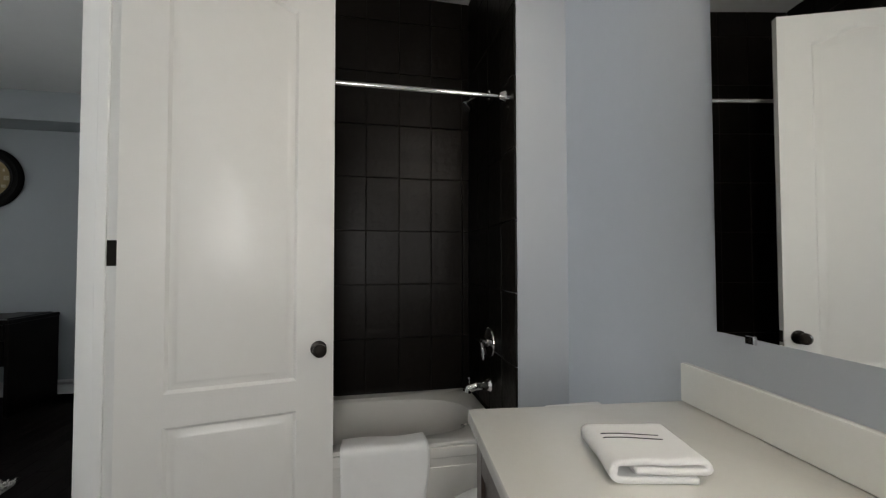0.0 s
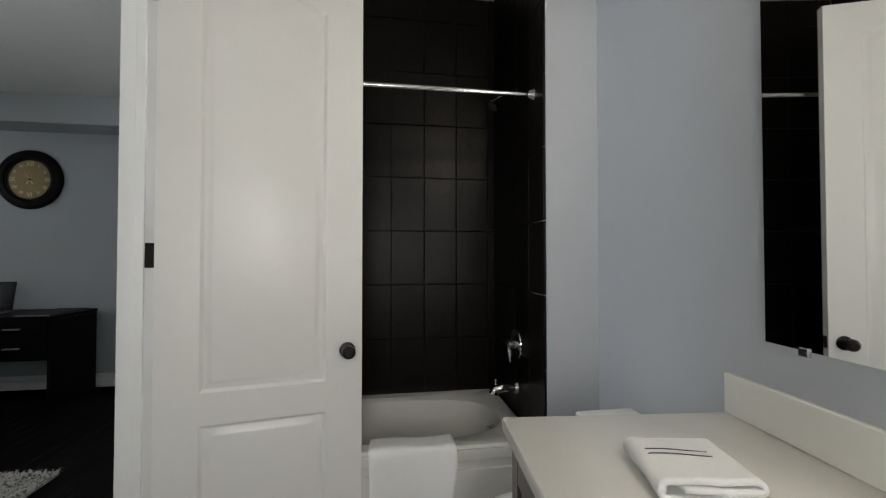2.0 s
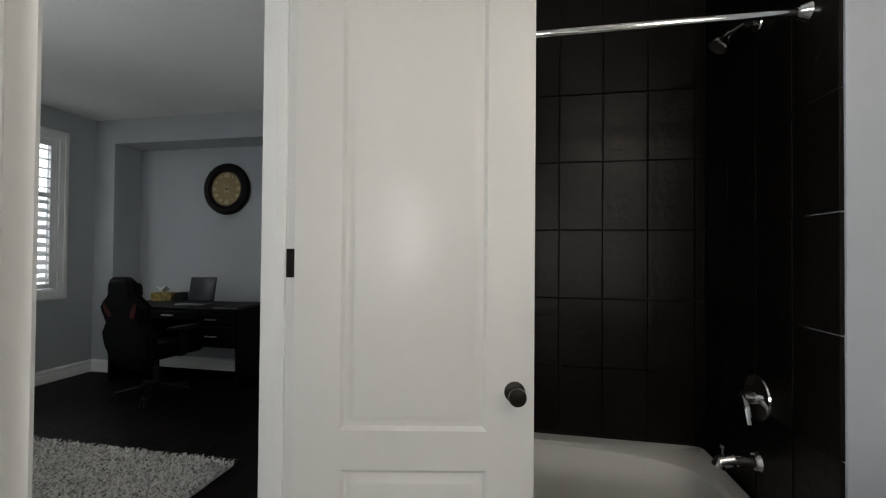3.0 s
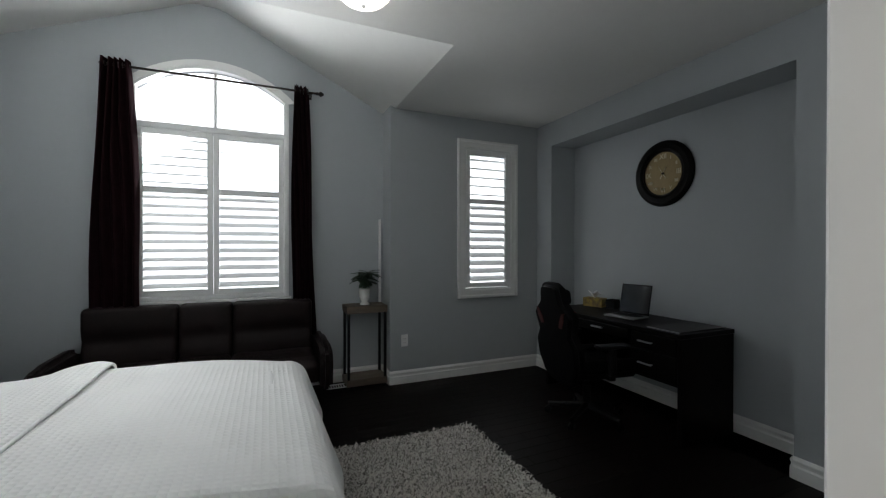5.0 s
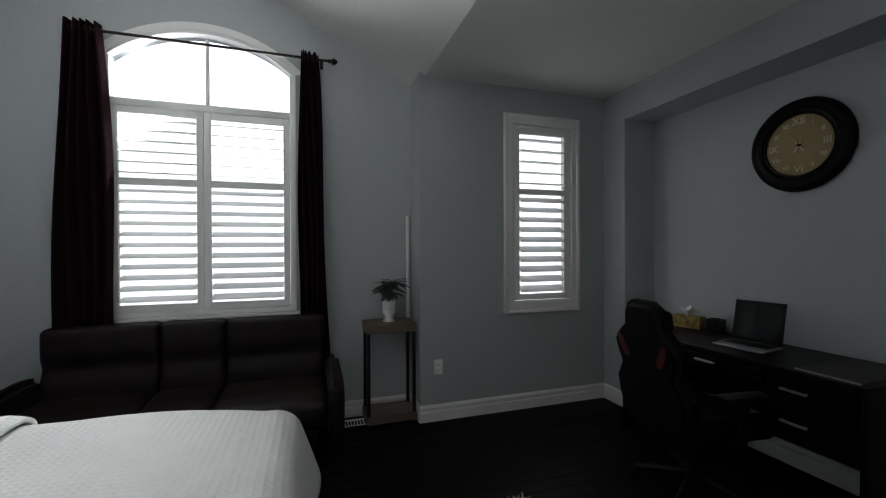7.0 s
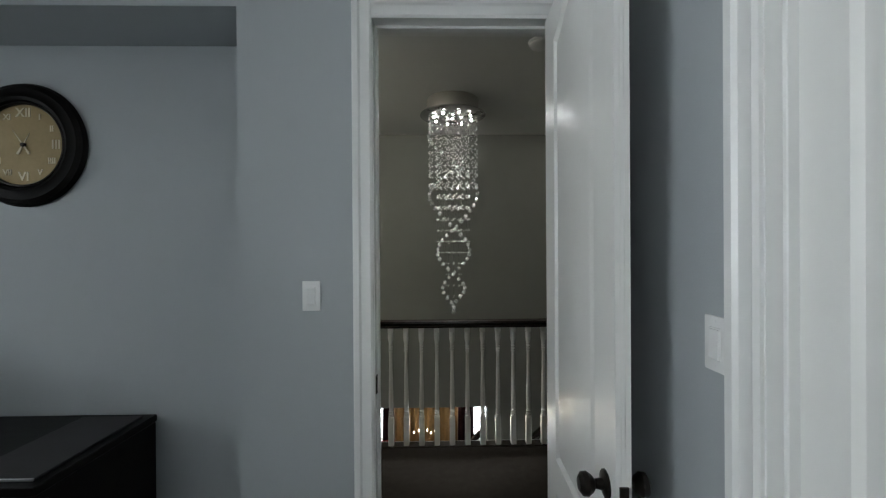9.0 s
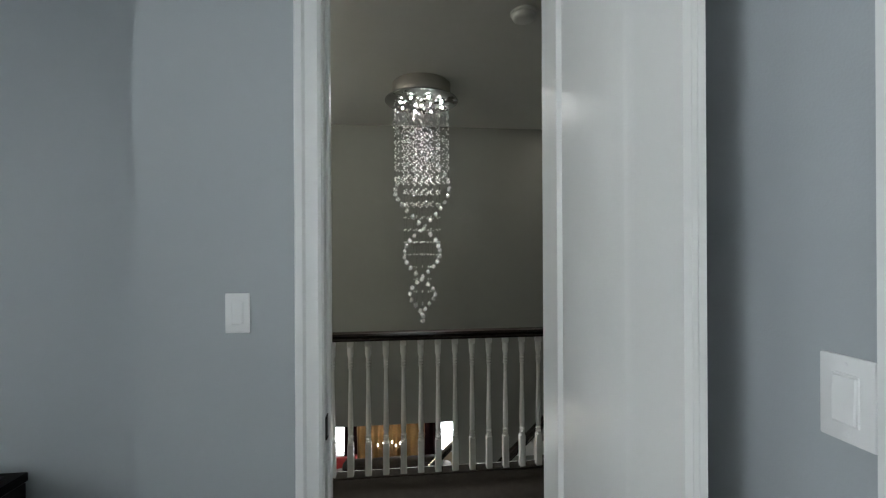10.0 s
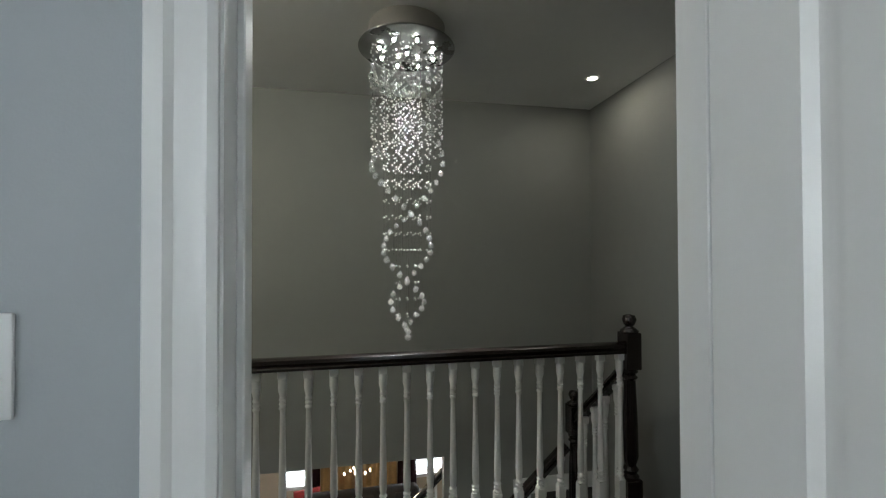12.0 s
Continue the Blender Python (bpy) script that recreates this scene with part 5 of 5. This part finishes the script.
for h, txt in enumerate(("XII", "I", "II", "III", "IIII", "V", "VI", "VII", "VIII", "IX", "X", "XI")):
    cu = bpy.data.curves.new("numeral", "FONT")
    cu.body, cu.size, cu.align_x, cu.align_y, cu.extrude = txt, .058 if h % 3 == 0 else .036, "CENTER", "CENTER", .001
    cu.offset = .0012
    tmp = bpy.data.objects.new("numeral_text", cu)
    scene.collection.objects.link(tmp)
    dg = bpy.context.evaluated_depsgraph_get()
    me = bpy.data.meshes.new_from_object(tmp.evaluated_get(dg))
    bpy.data.objects.remove(tmp)
    me.materials.clear()
    me.materials.append(IVORY)
    a = radians(90 - 30 * h)
    me.transform(Matrix.Translation((.147 * math.cos(a), -.0195, .147 * math.sin(a))) @ RX)
    nb = new("numeral", me)
    nb.parent = dial
for ang_, ln, w in ((124, .085, .010), (60, .062, .012)):
    a = radians(ang_)
    hd = prism(B(), [(-.05 * math.cos(a) - w / 2 * math.sin(a), -.05 * math.sin(a) + w / 2 * math.cos(a)), (ln * math.cos(a), ln * math.sin(a)), (-.05 * math.cos(a) + w / 2 * math.sin(a), -.05 * math.sin(a) - w / 2 * math.cos(a))], "y", -.024, -.022)
    part("clock_hand", hd, IVORY, ck)
part("centre_cap", lathe(B(), [(0, .018), (.011, .018), (.009, .028), (0, .029)], 16, RX), BRONZE, ck)

# ---- ceiling light ----
cl = thing("ceiling_light", (-1.12, 1.80, CEIL_Z), "round frosted flush ceiling light, switched on", "ceiling light")
part("pan", lathe(B(), [(0, -.018), (.15, -.018), (.155, -.006), (.15, 0), (0, 0)], 40), SILVER, cl)
dm_ = part("dome", lathe(B(), [(0, -.105), (.06, -.1), (.11, -.08), (.14, -.05), (.148, -.019), (0, -.0185)], 40), DOME, cl, "glowing frosted glass dome")
part("finial", lathe(B(), [(0, -.13), (.008, -.125), (.012, -.112), (.006, -.104), (0, -.103)], 14), SILVER, cl)

# ---- upper hall, stair and lower room ----
RAIL_Y, NEWX, FAR_Y = 5.69, 1.735, 6.95
struct("ceiling_hall", box(-2.6, 2.5, Y_N + .12, FAR_Y + .1, CEIL_Z, CEIL_Z + .1), CEIL)
struct("wall_hall_far", bx(box(-2.6, .93, FAR_Y, FAR_Y + .1, -.2, CEIL_Z), .93, 2.5, FAR_Y, FAR_Y + .1, -2.75, CEIL_Z), PAINT_HALL)
struct("wall_hall_right", box(2.25, 2.5, Y_N + .12, FAR_Y, -2.75, CEIL_Z), PAINT_HALL)
struct("wall_hall_left", box(-2.6, -2.5, Y_N + .45, FAR_Y, -2.75, CEIL_Z), PAINT_HALL)
struct("wall_hall_near", bx(box(-2.6, -.25, Y_ALC + .1, Y_ALC + .16, 0, CEIL_Z), 1.1, 2.25, Y_N + .06, Y_N + .12, 0, CEIL_Z), PAINT_HALL)
struct("floor_hall", bx(box(-2.5, 2.25, Y_N + .002, RAIL_Y + .06, -.3, 0), -2.5, 1.7, RAIL_Y + .06, RAIL_Y + .075, -.3, .0), HALLF)
struct("trim_floor_edge", box(-2.5, 1.70, RAIL_Y + .076, RAIL_Y + .092, -.3, -.004, .003, 1), TRIM)
struct("baseboard", box(1.52, 2.25, FAR_Y - .014, FAR_Y - .0005, -.575, -.44, .004, 1), TRIM)
st = thing("staircase", (1.99, RAIL_Y + .06, 0), "dark stained stair treads with white risers", "stairs")
for i in range(3):
    part("tread", box(-.25, .25, .0 + .2 * i, .2 + .2 * i + .02, -.19 * (i + 1) - .03, -.19 * (i + 1), .006, 2), STAINR, st)
    part("riser", box(-.25, .25, .2 * i, .2 * i + .014, -.19 * (i + 1), -.19 * i - (.031 if i else .001)), TRIM, st)
part("landing", box(-.25, .25, .6, 1.195, -.61, -.575, .004, 1), STAINR, st)
for i in range(8):
    x = -.25 - .21 * i
    part("tread", box(x - .23, x, .45, 1.195, -.60 - .19 * (i + 1) - .03, -.60 - .19 * (i + 1), .006, 2), STAINR, st)
    part("riser", box(x - .014, x, .45, 1.195, -.60 - .19 * (i + 1), -.60 - .19 * i - .031), TRIM, st)
part("stringer", prism(B(), [(-.25, -.52), (-.25, -.88), (-1.9, -2.38), (-1.9, -2.02)], "y", .42, .448), TRIM, st)

BPROF = [(.020, .2145), (.021, .222), (.013, .230), (.020, .240), (.013, .250), (.020, .260), (.0135, .270), (.0165, .285), (.018, .32), (.0165, .42), (.0135, .56), (.0115, .70),
         (.0115, .712), (.0175, .722), (.012, .732), (.0175, .742), (.012, .752), (.017, .762), (.0125, .772), (.015, .785), (.0205, .81), (.0205, .8595)]


def baluster(parent, x, y, z0, z1):
    """A turned spindle: square foot, rings, a shaft that thins upwards, rings and a square head."""
    bm = B()
    h = z1 - z0
    k = h / .90
    bx(bm, -.0205, .0205, -.0205, .0205, 0, .2145 * k, .003, 1)
    lathe(bm, [(r, z * k) for r, z in BPROF], 14)
    bx(bm, -.0205, .0205, -.0205, .0205, .8595 * k, h, .003, 1)
    ob = part("baluster", bm, BALUS, parent)
    ob.location = (x, y, z0)
    return ob


def newel(parent, x, y, z0, z1):
    bm = B()
    h = z1 - z0
    bx(bm, -.045, .045, -.045, .045, 0, .22, .004, 1)
    lathe(bm, [(.04, .22), (.045, .235), (.03, .25), (.042, .27), (.028, .29), (.042, .34), (.038, h * .5), (.03, h - .36), (.042, h - .345), (.03, h - .33), (.042, h - .315), (.04, h - .30)], 20)
    bx(bm, -.045, .045, -.045, .045, h - .30, h - .10, .004, 1)
    lathe(bm, [(.045, h - .10), (.05, h - .09), (.03, h - .075), (.02, h - .068), (.03, h - .055), (.038, h - .03), (.03, h - .008), (0, h)], 20)
    ob = part("newel", bm, STAINR, parent, "dark stained turned newel with a ball top")
    ob.location = (x, y, z0)


ra = thing("stair_railing", (0, RAIL_Y, 0), "dark handrail on white turned balusters along the landing", "railing")
HR = [(-.032, 0), (.032, 0), (.034, .012), (.026, .02), (.033, .034), (.030, .05), (.016, .058), (-.016, .058), (-.030, .05), (-.033, .034), (-.026, .02), (-.034, .012)]
part("handrail", prism(B(), [(y, .905 + z) for y, z in HR], "x", -2.5, NEWX - .04), STAINR, ra, "dark stained moulded handrail")
part("shoe_rail", box(-2.5, NEWX - .045, -.032, .032, .001, .010, .003, 1), HALLF, ra, "flat dark shoe strip")
x = 1.673
first = None
while x > -1.4:
    if first is None:
        first = baluster(ra, x, 0, .010, .906)
    else:
        c = new("baluster", first.data)
        c.parent, c.location = ra, (x, 0, .010)
    x -= .1166
newel(ra, NEWX, 0, 0, 1.115)
lr = thing("lower_stair_railing", (NEWX, RAIL_Y, 0), "dark sloping handrail with white balusters down the stair", "railing")
newel(lr, .0, .62, -.575, .495)


def sloped(parent, a, b):
    d = Vector(b) - Vector(a)
    m = Matrix.Translation(a) @ d.to_track_quat("X", "Z").to_matrix().to_4x4()
    bm = prism(B(), HR, "x", 0, d.length)
    bmesh.ops.transform(bm, matrix=m, verts=bm.verts)
    part("handrail", bm, STAINR, parent)


sloped(lr, (.0, .045, .76), (.0, .575, .28))
sloped(lr, (-.045, .62, .10), (-1.8, .62, -1.51))
for i in range(4):
    t = (i + .6) / 4.4
    baluster(lr, 0, .045 + .53 * t, -.19 * (1 + int(t * 2.9)), .76 - .48 * t)
for i in range(14):
    xx = -.10 - .125 * i
    baluster(lr, xx, .62, -.60 - .19 * (1 + int((-xx) / .21)) + .19, .10 + (xx + .045) * .917)

# ---- chandelier ----
ch = thing("crystal_chandelier", (.535, 5.93, CEIL_Z), "tall spiral crystal chandelier with lit bulbs under a chrome plate", "chandelier")
PLATE_Z = -.128
part("canopy", lathe(B(), [(0, PLATE_Z + .012), (.198, PLATE_Z + .012), (.202, PLATE_Z + .02), (.202, -.004), (.198, 0), (0, 0)], 48), DRUMC, ch, "satin grey canopy drum")
part("canopy_plate", lathe(B(), [(0, PLATE_Z), (.252, PLATE_Z), (.256, PLATE_Z + .004), (.254, PLATE_Z + .010), (.2, PLATE_Z + .0118), (0, PLATE_Z + .0118)], 56), PLATEC, ch, "wide polished chrome plate")
for i in range(9):
    r, a = (.152, 2 * math.pi * i / 8 + .25) if i < 8 else (0, 0)
    c, s = r * math.cos(a), r * math.sin(a)
    k = part("bulb_socket", lathe(B(), [(0, PLATE_Z - .014), (.010, PLATE_Z - .014), (.016, PLATE_Z - .004), (.019, PLATE_Z - .0005), (0, PLATE_Z - .0005)], 16, Matrix.Translation((c, s, 0))), CHROME, ch)
    part("bulb", ball(B(), (c, s, PLATE_Z - .020), .0085, (1, 1, .9), 10, 6), LED, k, "lit halogen capsule")


def along(knots, z):
    """A value that runs straight between (depth, value) knots."""
    for (za, va), (zb, vb) in zip(knots, knots[1:]):
        if za >= z >= zb:
            return va + (vb - va) * (za - z) / (za - zb)
    return knots[-1][1] if z < knots[-1][0] else knots[0][1]


HALF_TURNS = ((-.284, 0.0), (-.532, .5), (-.772, 1.0), (-1.041, 1.5), (-1.225, 2.0), (-1.402, 2.5), (-1.529, 3.0), (-1.657, 3.5), (-1.70, 3.7))
SPIRAL_R = ((-.284, .19), (-.772, .19), (-1.0, .155), (-1.15, .127), (-1.30, .123), (-1.45, .096), (-1.529, .087), (-1.63, .045), (-1.70, .006))
drop0 = None
z = -.284
while z > -1.70:
    t, r = along(HALF_TURNS, z), along(SPIRAL_R, z)
    for ph in (0, 1):
        if ph and z > -.33:
            continue
        a = math.pi * (1 + t + ph)
        if drop0 is None:
            drop0 = part("crystal_drop", lathe(B(), [(0, -.0165), (.0090, -.0145), (.0145, -.007), (.0155, .001), (.0115, .010), (.004, .017), (0, .0205)], 8), CRYSTAL, ch)
            dd = drop0
        else:
            dd = new("crystal_drop", drop0.data)
            dd.parent = ch
        dd.location = (r * math.cos(a), r * math.sin(a), z)
    z -= .0425 if z > -1.0 else .0385
BEADM = material("faceted_glass_bead", (.97, .98, .96), .12, trans=.08, spec=.9)
gen = np.random.default_rng(11)
bm = B()


def bead(p, r):
    bmesh.ops.create_icosphere(bm, subdivisions=1, radius=r, matrix=Matrix.Translation(p))


# three rings of strands: the outer one ends first, the two inner ones carry the level rows further down
STRANDS = [(.188, 2 * math.pi * k / 24, -.70) for k in range(24)] + [(.125, 2 * math.pi * k / 16 + .1, -1.24) for k in range(16)] + [(.058, 2 * math.pi * k / 8, -1.60) for k in range(8)]
for r, a, end in STRANDS:
    z, row = PLATE_Z - .03, 0
    while z > end:
        level = min(1, row / 6)
        z_ = z + (1 - level) * (.026 * math.sin(2 * a + row * 1.1) + float(gen.uniform(-.012, .012)))
        pairs = 2 if row < 9 else 1
        for m in range(pairs):
            turn = (m - .5) * .11 * (.125 / max(r, .1))
            drift = float(gen.uniform(-.012, .012)) * (1 - .75 * level) + (.010 if m else -.006) * (1 - .4 * level)
            bead((r * math.cos(a + turn), r * math.sin(a + turn), z_ + drift), .0054)
        if row < 5:
            bead((r * math.cos(a), r * math.sin(a), z_ - .042 + float(gen.uniform(-.014, .014))), .0050)
        z -= .0885
        row += 1
tagged(part("bead_strand", bm, BEADM, ch, "strands of small clear beads"), kind="stuff")
bm = B()
for r, a, end in STRANDS:
    cyl(bm, (r * math.cos(a), r * math.sin(a), PLATE_Z), (r * math.cos(a), r * math.sin(a), end - .01), .0003, n=4)
tagged(part("bead_wire", bm, BLACKM, ch, "hair-thin dark wires"), kind="stuff")
ch.scale = (1.05, 1.05, 1.02)

sm = thing("smoke_detector", (1.01, 4.97, CEIL_Z), "round white smoke detector on the hall ceiling", "smoke detector")
part("base", lathe(B(), [(0, -.012), (.068, -.012), (.07, 0), (0, 0)], 32), PLATE, sm)
part("cover", lathe(B(), [(0, -.04), (.04, -.04), (.056, -.03), (.062, -.0125), (0, -.0124)], 32), PLATE, sm)
pt = thing("pot_light", (1.92, 6.35, CEIL_Z), "small recessed pot light, switched on", "pot light")
part("trim_ring", lathe(B(), [(.035, -.006), (.05, -.004), (.052, 0), (.035, 0)], 28, None, True), PLATE, pt)
part("lens", lathe(B(), [(0, -.004), (.0345, -.004), (.0345, -.001), (0, -.001)], 24), POT, pt, "glowing lens")

# lower room seen between the balusters
struct("floor_lower", box(-3.5, 4, 4.4, 10.6, -2.9, -2.75), FLOORM)
struct("ceiling_lower", box(-3.5, 4, FAR_Y + .1, 10.6, -.2, -.1), CEIL)
LW = ((-.95, -.60), (1.08, 1.62))
struct("wall_lower_back", wall_y(B(), 10.4, 10.5, -3.5, 4, -2.75, -.2, [(LW[0][0], LW[0][1], -2.15, -.7), (LW[1][0], LW[1][1], -2.15, -.7)]), BEIGE)
struct("wall_lower_left", box(-3.5, -3.4, FAR_Y, 10.4, -2.75, -.2), BEIGE)
struct("wall_lower_right", box(3.9, 4.0, FAR_Y, 10.4, -2.75, -.2), BEIGE)
for x0, x1 in LW:
    w = thing("lower_window", ((x0 + x1) / 2, 10.4, -2.15), "bright white-framed window with blinds in the lower room", "window", "windows of the lower room")
    h = (x1 - x0) / 2
    for a in ((-h - .05, -h, -.06, 1.5), (h, h + .05, -.06, 1.5), (-h, h, 1.45, 1.5), (-h, h, -.06, .0)):
        part("frame", box(a[0], a[1], -.03, .02, a[2], a[3], .004, 1), TRIM, w)
    for i in range(10):
        part("blind_slat", box(-h, h, .03, .055, .05 + .14 * i, .062 + .14 * i, .002, 1), SHUTTER, w)


def lower_curtain(x0, x1, mat, label, seed):
    ob = thing("lower_curtain", ((x0 + x1) / 2, 10.3, -2.7), label, "curtain", "curtains of the lower room")
    h = (x1 - x0) / 2
    thicken(part("cloth", sheet(lambda u, v: (-h + 2 * h * u + .02 * math.sin(v * 4 + seed) * (u - .5), .03 * math.sin(u * h * 76 + seed), .02 + 2.3 * v), 90, 6), mat, ob), .004, 0)


lower_curtain(-.62, -.41, CURTAIN, "dark curtain tied beside the lower window", 1.0)
lower_curtain(.80, 1.10, CURTAIN, "dark curtain tied beside the lower window", 2.0)
lower_curtain(-.40, .79, GOLDC, "gold brocade curtain between the lower windows", 3.0)
ls = thing("lower_sofa", (.25, 9.75, -2.75), "dark brown sofa with a high rounded back in the lower room", "sofa")
bm = box(-.80, .80, -.33, -.12, .25, .93, .10, 4)
part("back", bm, SOFAB, ls)
for i in range(8):
    x = -.70 + .2 * i
    part("back_channel", box(x - .055, x + .055, -.345, -.32, .34, .88, .012, 2), SOFAB, ls)
part("seat", box(-.78, .78, -.12, .40, .12, .45, .05, 3), SOFAB, ls)
for s in (-1, 1):
    part("armrest", lathe(B(), [(0, 0), (.10, 0), (.12, .04), (.12, .70), (.09, .78), (0, .80)], 20, Matrix.Translation((s * .84, -.20, 0))), VELVET, ls, "pale grey rounded arm")
pillow("red_cushion", (-.50, 9.62, -1.98), 78, 0, 12, .36, .34, .13, REDC, "red cushion propped on the lower sofa", "")
lt = thing("gold_candelabrum", (.16, 10.02, -2.75), "gilded floor candelabrum with lit candle bulbs", "lamp")
for i in range(7):
    a = i * .9
    r = .10 if i % 2 else .2
    part("arm", tube(B(), [(0, 0, .80), (r * .6 * math.cos(a), r * .4 * math.sin(a), .78), (r * math.cos(a), r * .5 * math.sin(a), .90)], .006, 6), GOLDC, lt)
    part("candle_bulb", ball(B(), (r * math.cos(a), r * .5 * math.sin(a), .925), .009, (1, 1, 2.2), 8, 6), POT, lt)
part("stem", lathe(B(), [(0, 0), (.13, 0), (.12, .02), (.03, .05), (.018, .4), (.03, .55), (.015, .7), (.03, .8), (0, .83)], 16), GOLDC, lt)
lh = thing("lower_flight_rail", (0, 7.6, 0), "dark handrail and post of the lower stair flight", "railing")
sloped(lh, (1.5, 0, -.27), (.55, 0, -1.17))
part("post", box(.50, .59, -.045, .045, -2.75, -1.10, .006, 2), STAINR, lh)
part("post", box(1.46, 1.55, -.045, .045, -2.75, -.2, .006, 2), STAINR, lh)
for i in range(6):
    x = 1.36 - .13 * i
    part("spindle", cyl(B(), (x, 0, -2.75), (x, 0, -.27 - (1.5 - x) * .947), .014, n=10), BALUS, lh)

# ---- wall tiles and floor planks, piece by piece ----
TWD, THT, GAP = .2075, .3385, .004
TX0, TZ0 = 2.071 - 6 * .2075, 2.098 - 6 * .3385
tback = bpy.data.objects["wall_tub_back"]
tside = bpy.data.objects["wall_tub_side"]
twest = bpy.data.objects["wall_bath_west"]
tile_mesh = {}


def tile(parent, axis, a0, a1, z0, z1, face, out):
    w, h = round(a1 - a0 - GAP, 4), round(z1 - z0 - GAP, 4)
    key = (axis, w, h)
    if key not in tile_mesh:
        bm = box(-w / 2, w / 2, -.006, .006, -h / 2, h / 2, .0018, 1)
        if axis == "x":
            bmesh.ops.transform(bm, matrix=Matrix.Rotation(radians(90), 4, "Z"), verts=bm.verts)
        tile_mesh[key] = mesh("tile", bm, TILE)
    ob = new("tile", tile_mesh[key])
    ob.parent = parent
    c = (a0 + a1) / 2
    wob = random.uniform(-.0006, .0006)
    ob.location = (c, face + out * .006 + wob, (z0 + z1) / 2) if axis == "y" else (face + out * .006 + wob, c, (z0 + z1) / 2)
    ob.rotation_euler = (random.uniform(-.0025, .0025), random.uniform(-.001, .001), random.uniform(-.0025, .0025))


rows_z = [max(TH + .004, TZ0 + k * THT) for k in range(1, 10)] + [BATH_Z]
rows_z = sorted({round(z, 4) for z in rows_z if z < BATH_Z - .02} | {BATH_Z})
for z0, z1 in zip(rows_z, rows_z[1:]):
    xs = [.966] + [TX0 + k * TWD for k in range(1, 9)] + [2.532]
    xs = sorted({round(x, 4) for x in xs if .966 <= x <= 2.532})
    for a, b in zip(xs, xs[1:]):
        if b - a > .02:
            tile(tback, "y", a, b, z0, z1, 2.647, -1)
    ys = [1.952] + [2.634 - k * TWD for k in range(4)]
    ys = sorted(y for y in ys if y >= 1.952)
    for a, b in zip(ys, ys[1:]):
        if b - a > .02:
            tile(tside, "x", a, b, z0, z1, 2.545, -1)
            tile(twest, "x", a, b, z0, z1, .953, 1)
    tile(tside, "x", 1.795, 1.952, z0, z1, 2.534, -1)

fl = bpy.data.objects["floor"]
pw = .0985
pm_ = {}
x = X_REC + .001
k = 0
while x < .83:
    w = min(pw, .83 - x)
    y, j = Y_S, 0
    cuts = [Y_S, Y_S + .7 + .9 * ((k * 7) % 5) / 5, Y_S + 2.2 + .8 * ((k * 3) % 7) / 7, Y_S + 3.7 + .6 * ((k * 5) % 4) / 4, Y_ALC]
    for a, b in zip(cuts, cuts[1:]):
        b = min(b, Y_ALC if x < -.4 else Y_N + .001)
        if b - a > .05:
            bm = box(-w / 2 + .0006, w / 2 - .0006, -(b - a) / 2 + .0006, (b - a) / 2 - .0006, -.011, 0, .0012, 1)
            ob = new("plank", mesh("plank", bm, FLOORM))
            ob.parent, ob.location = fl, (x + w / 2, (a + b) / 2, 0)
    x += pw
    k += 1
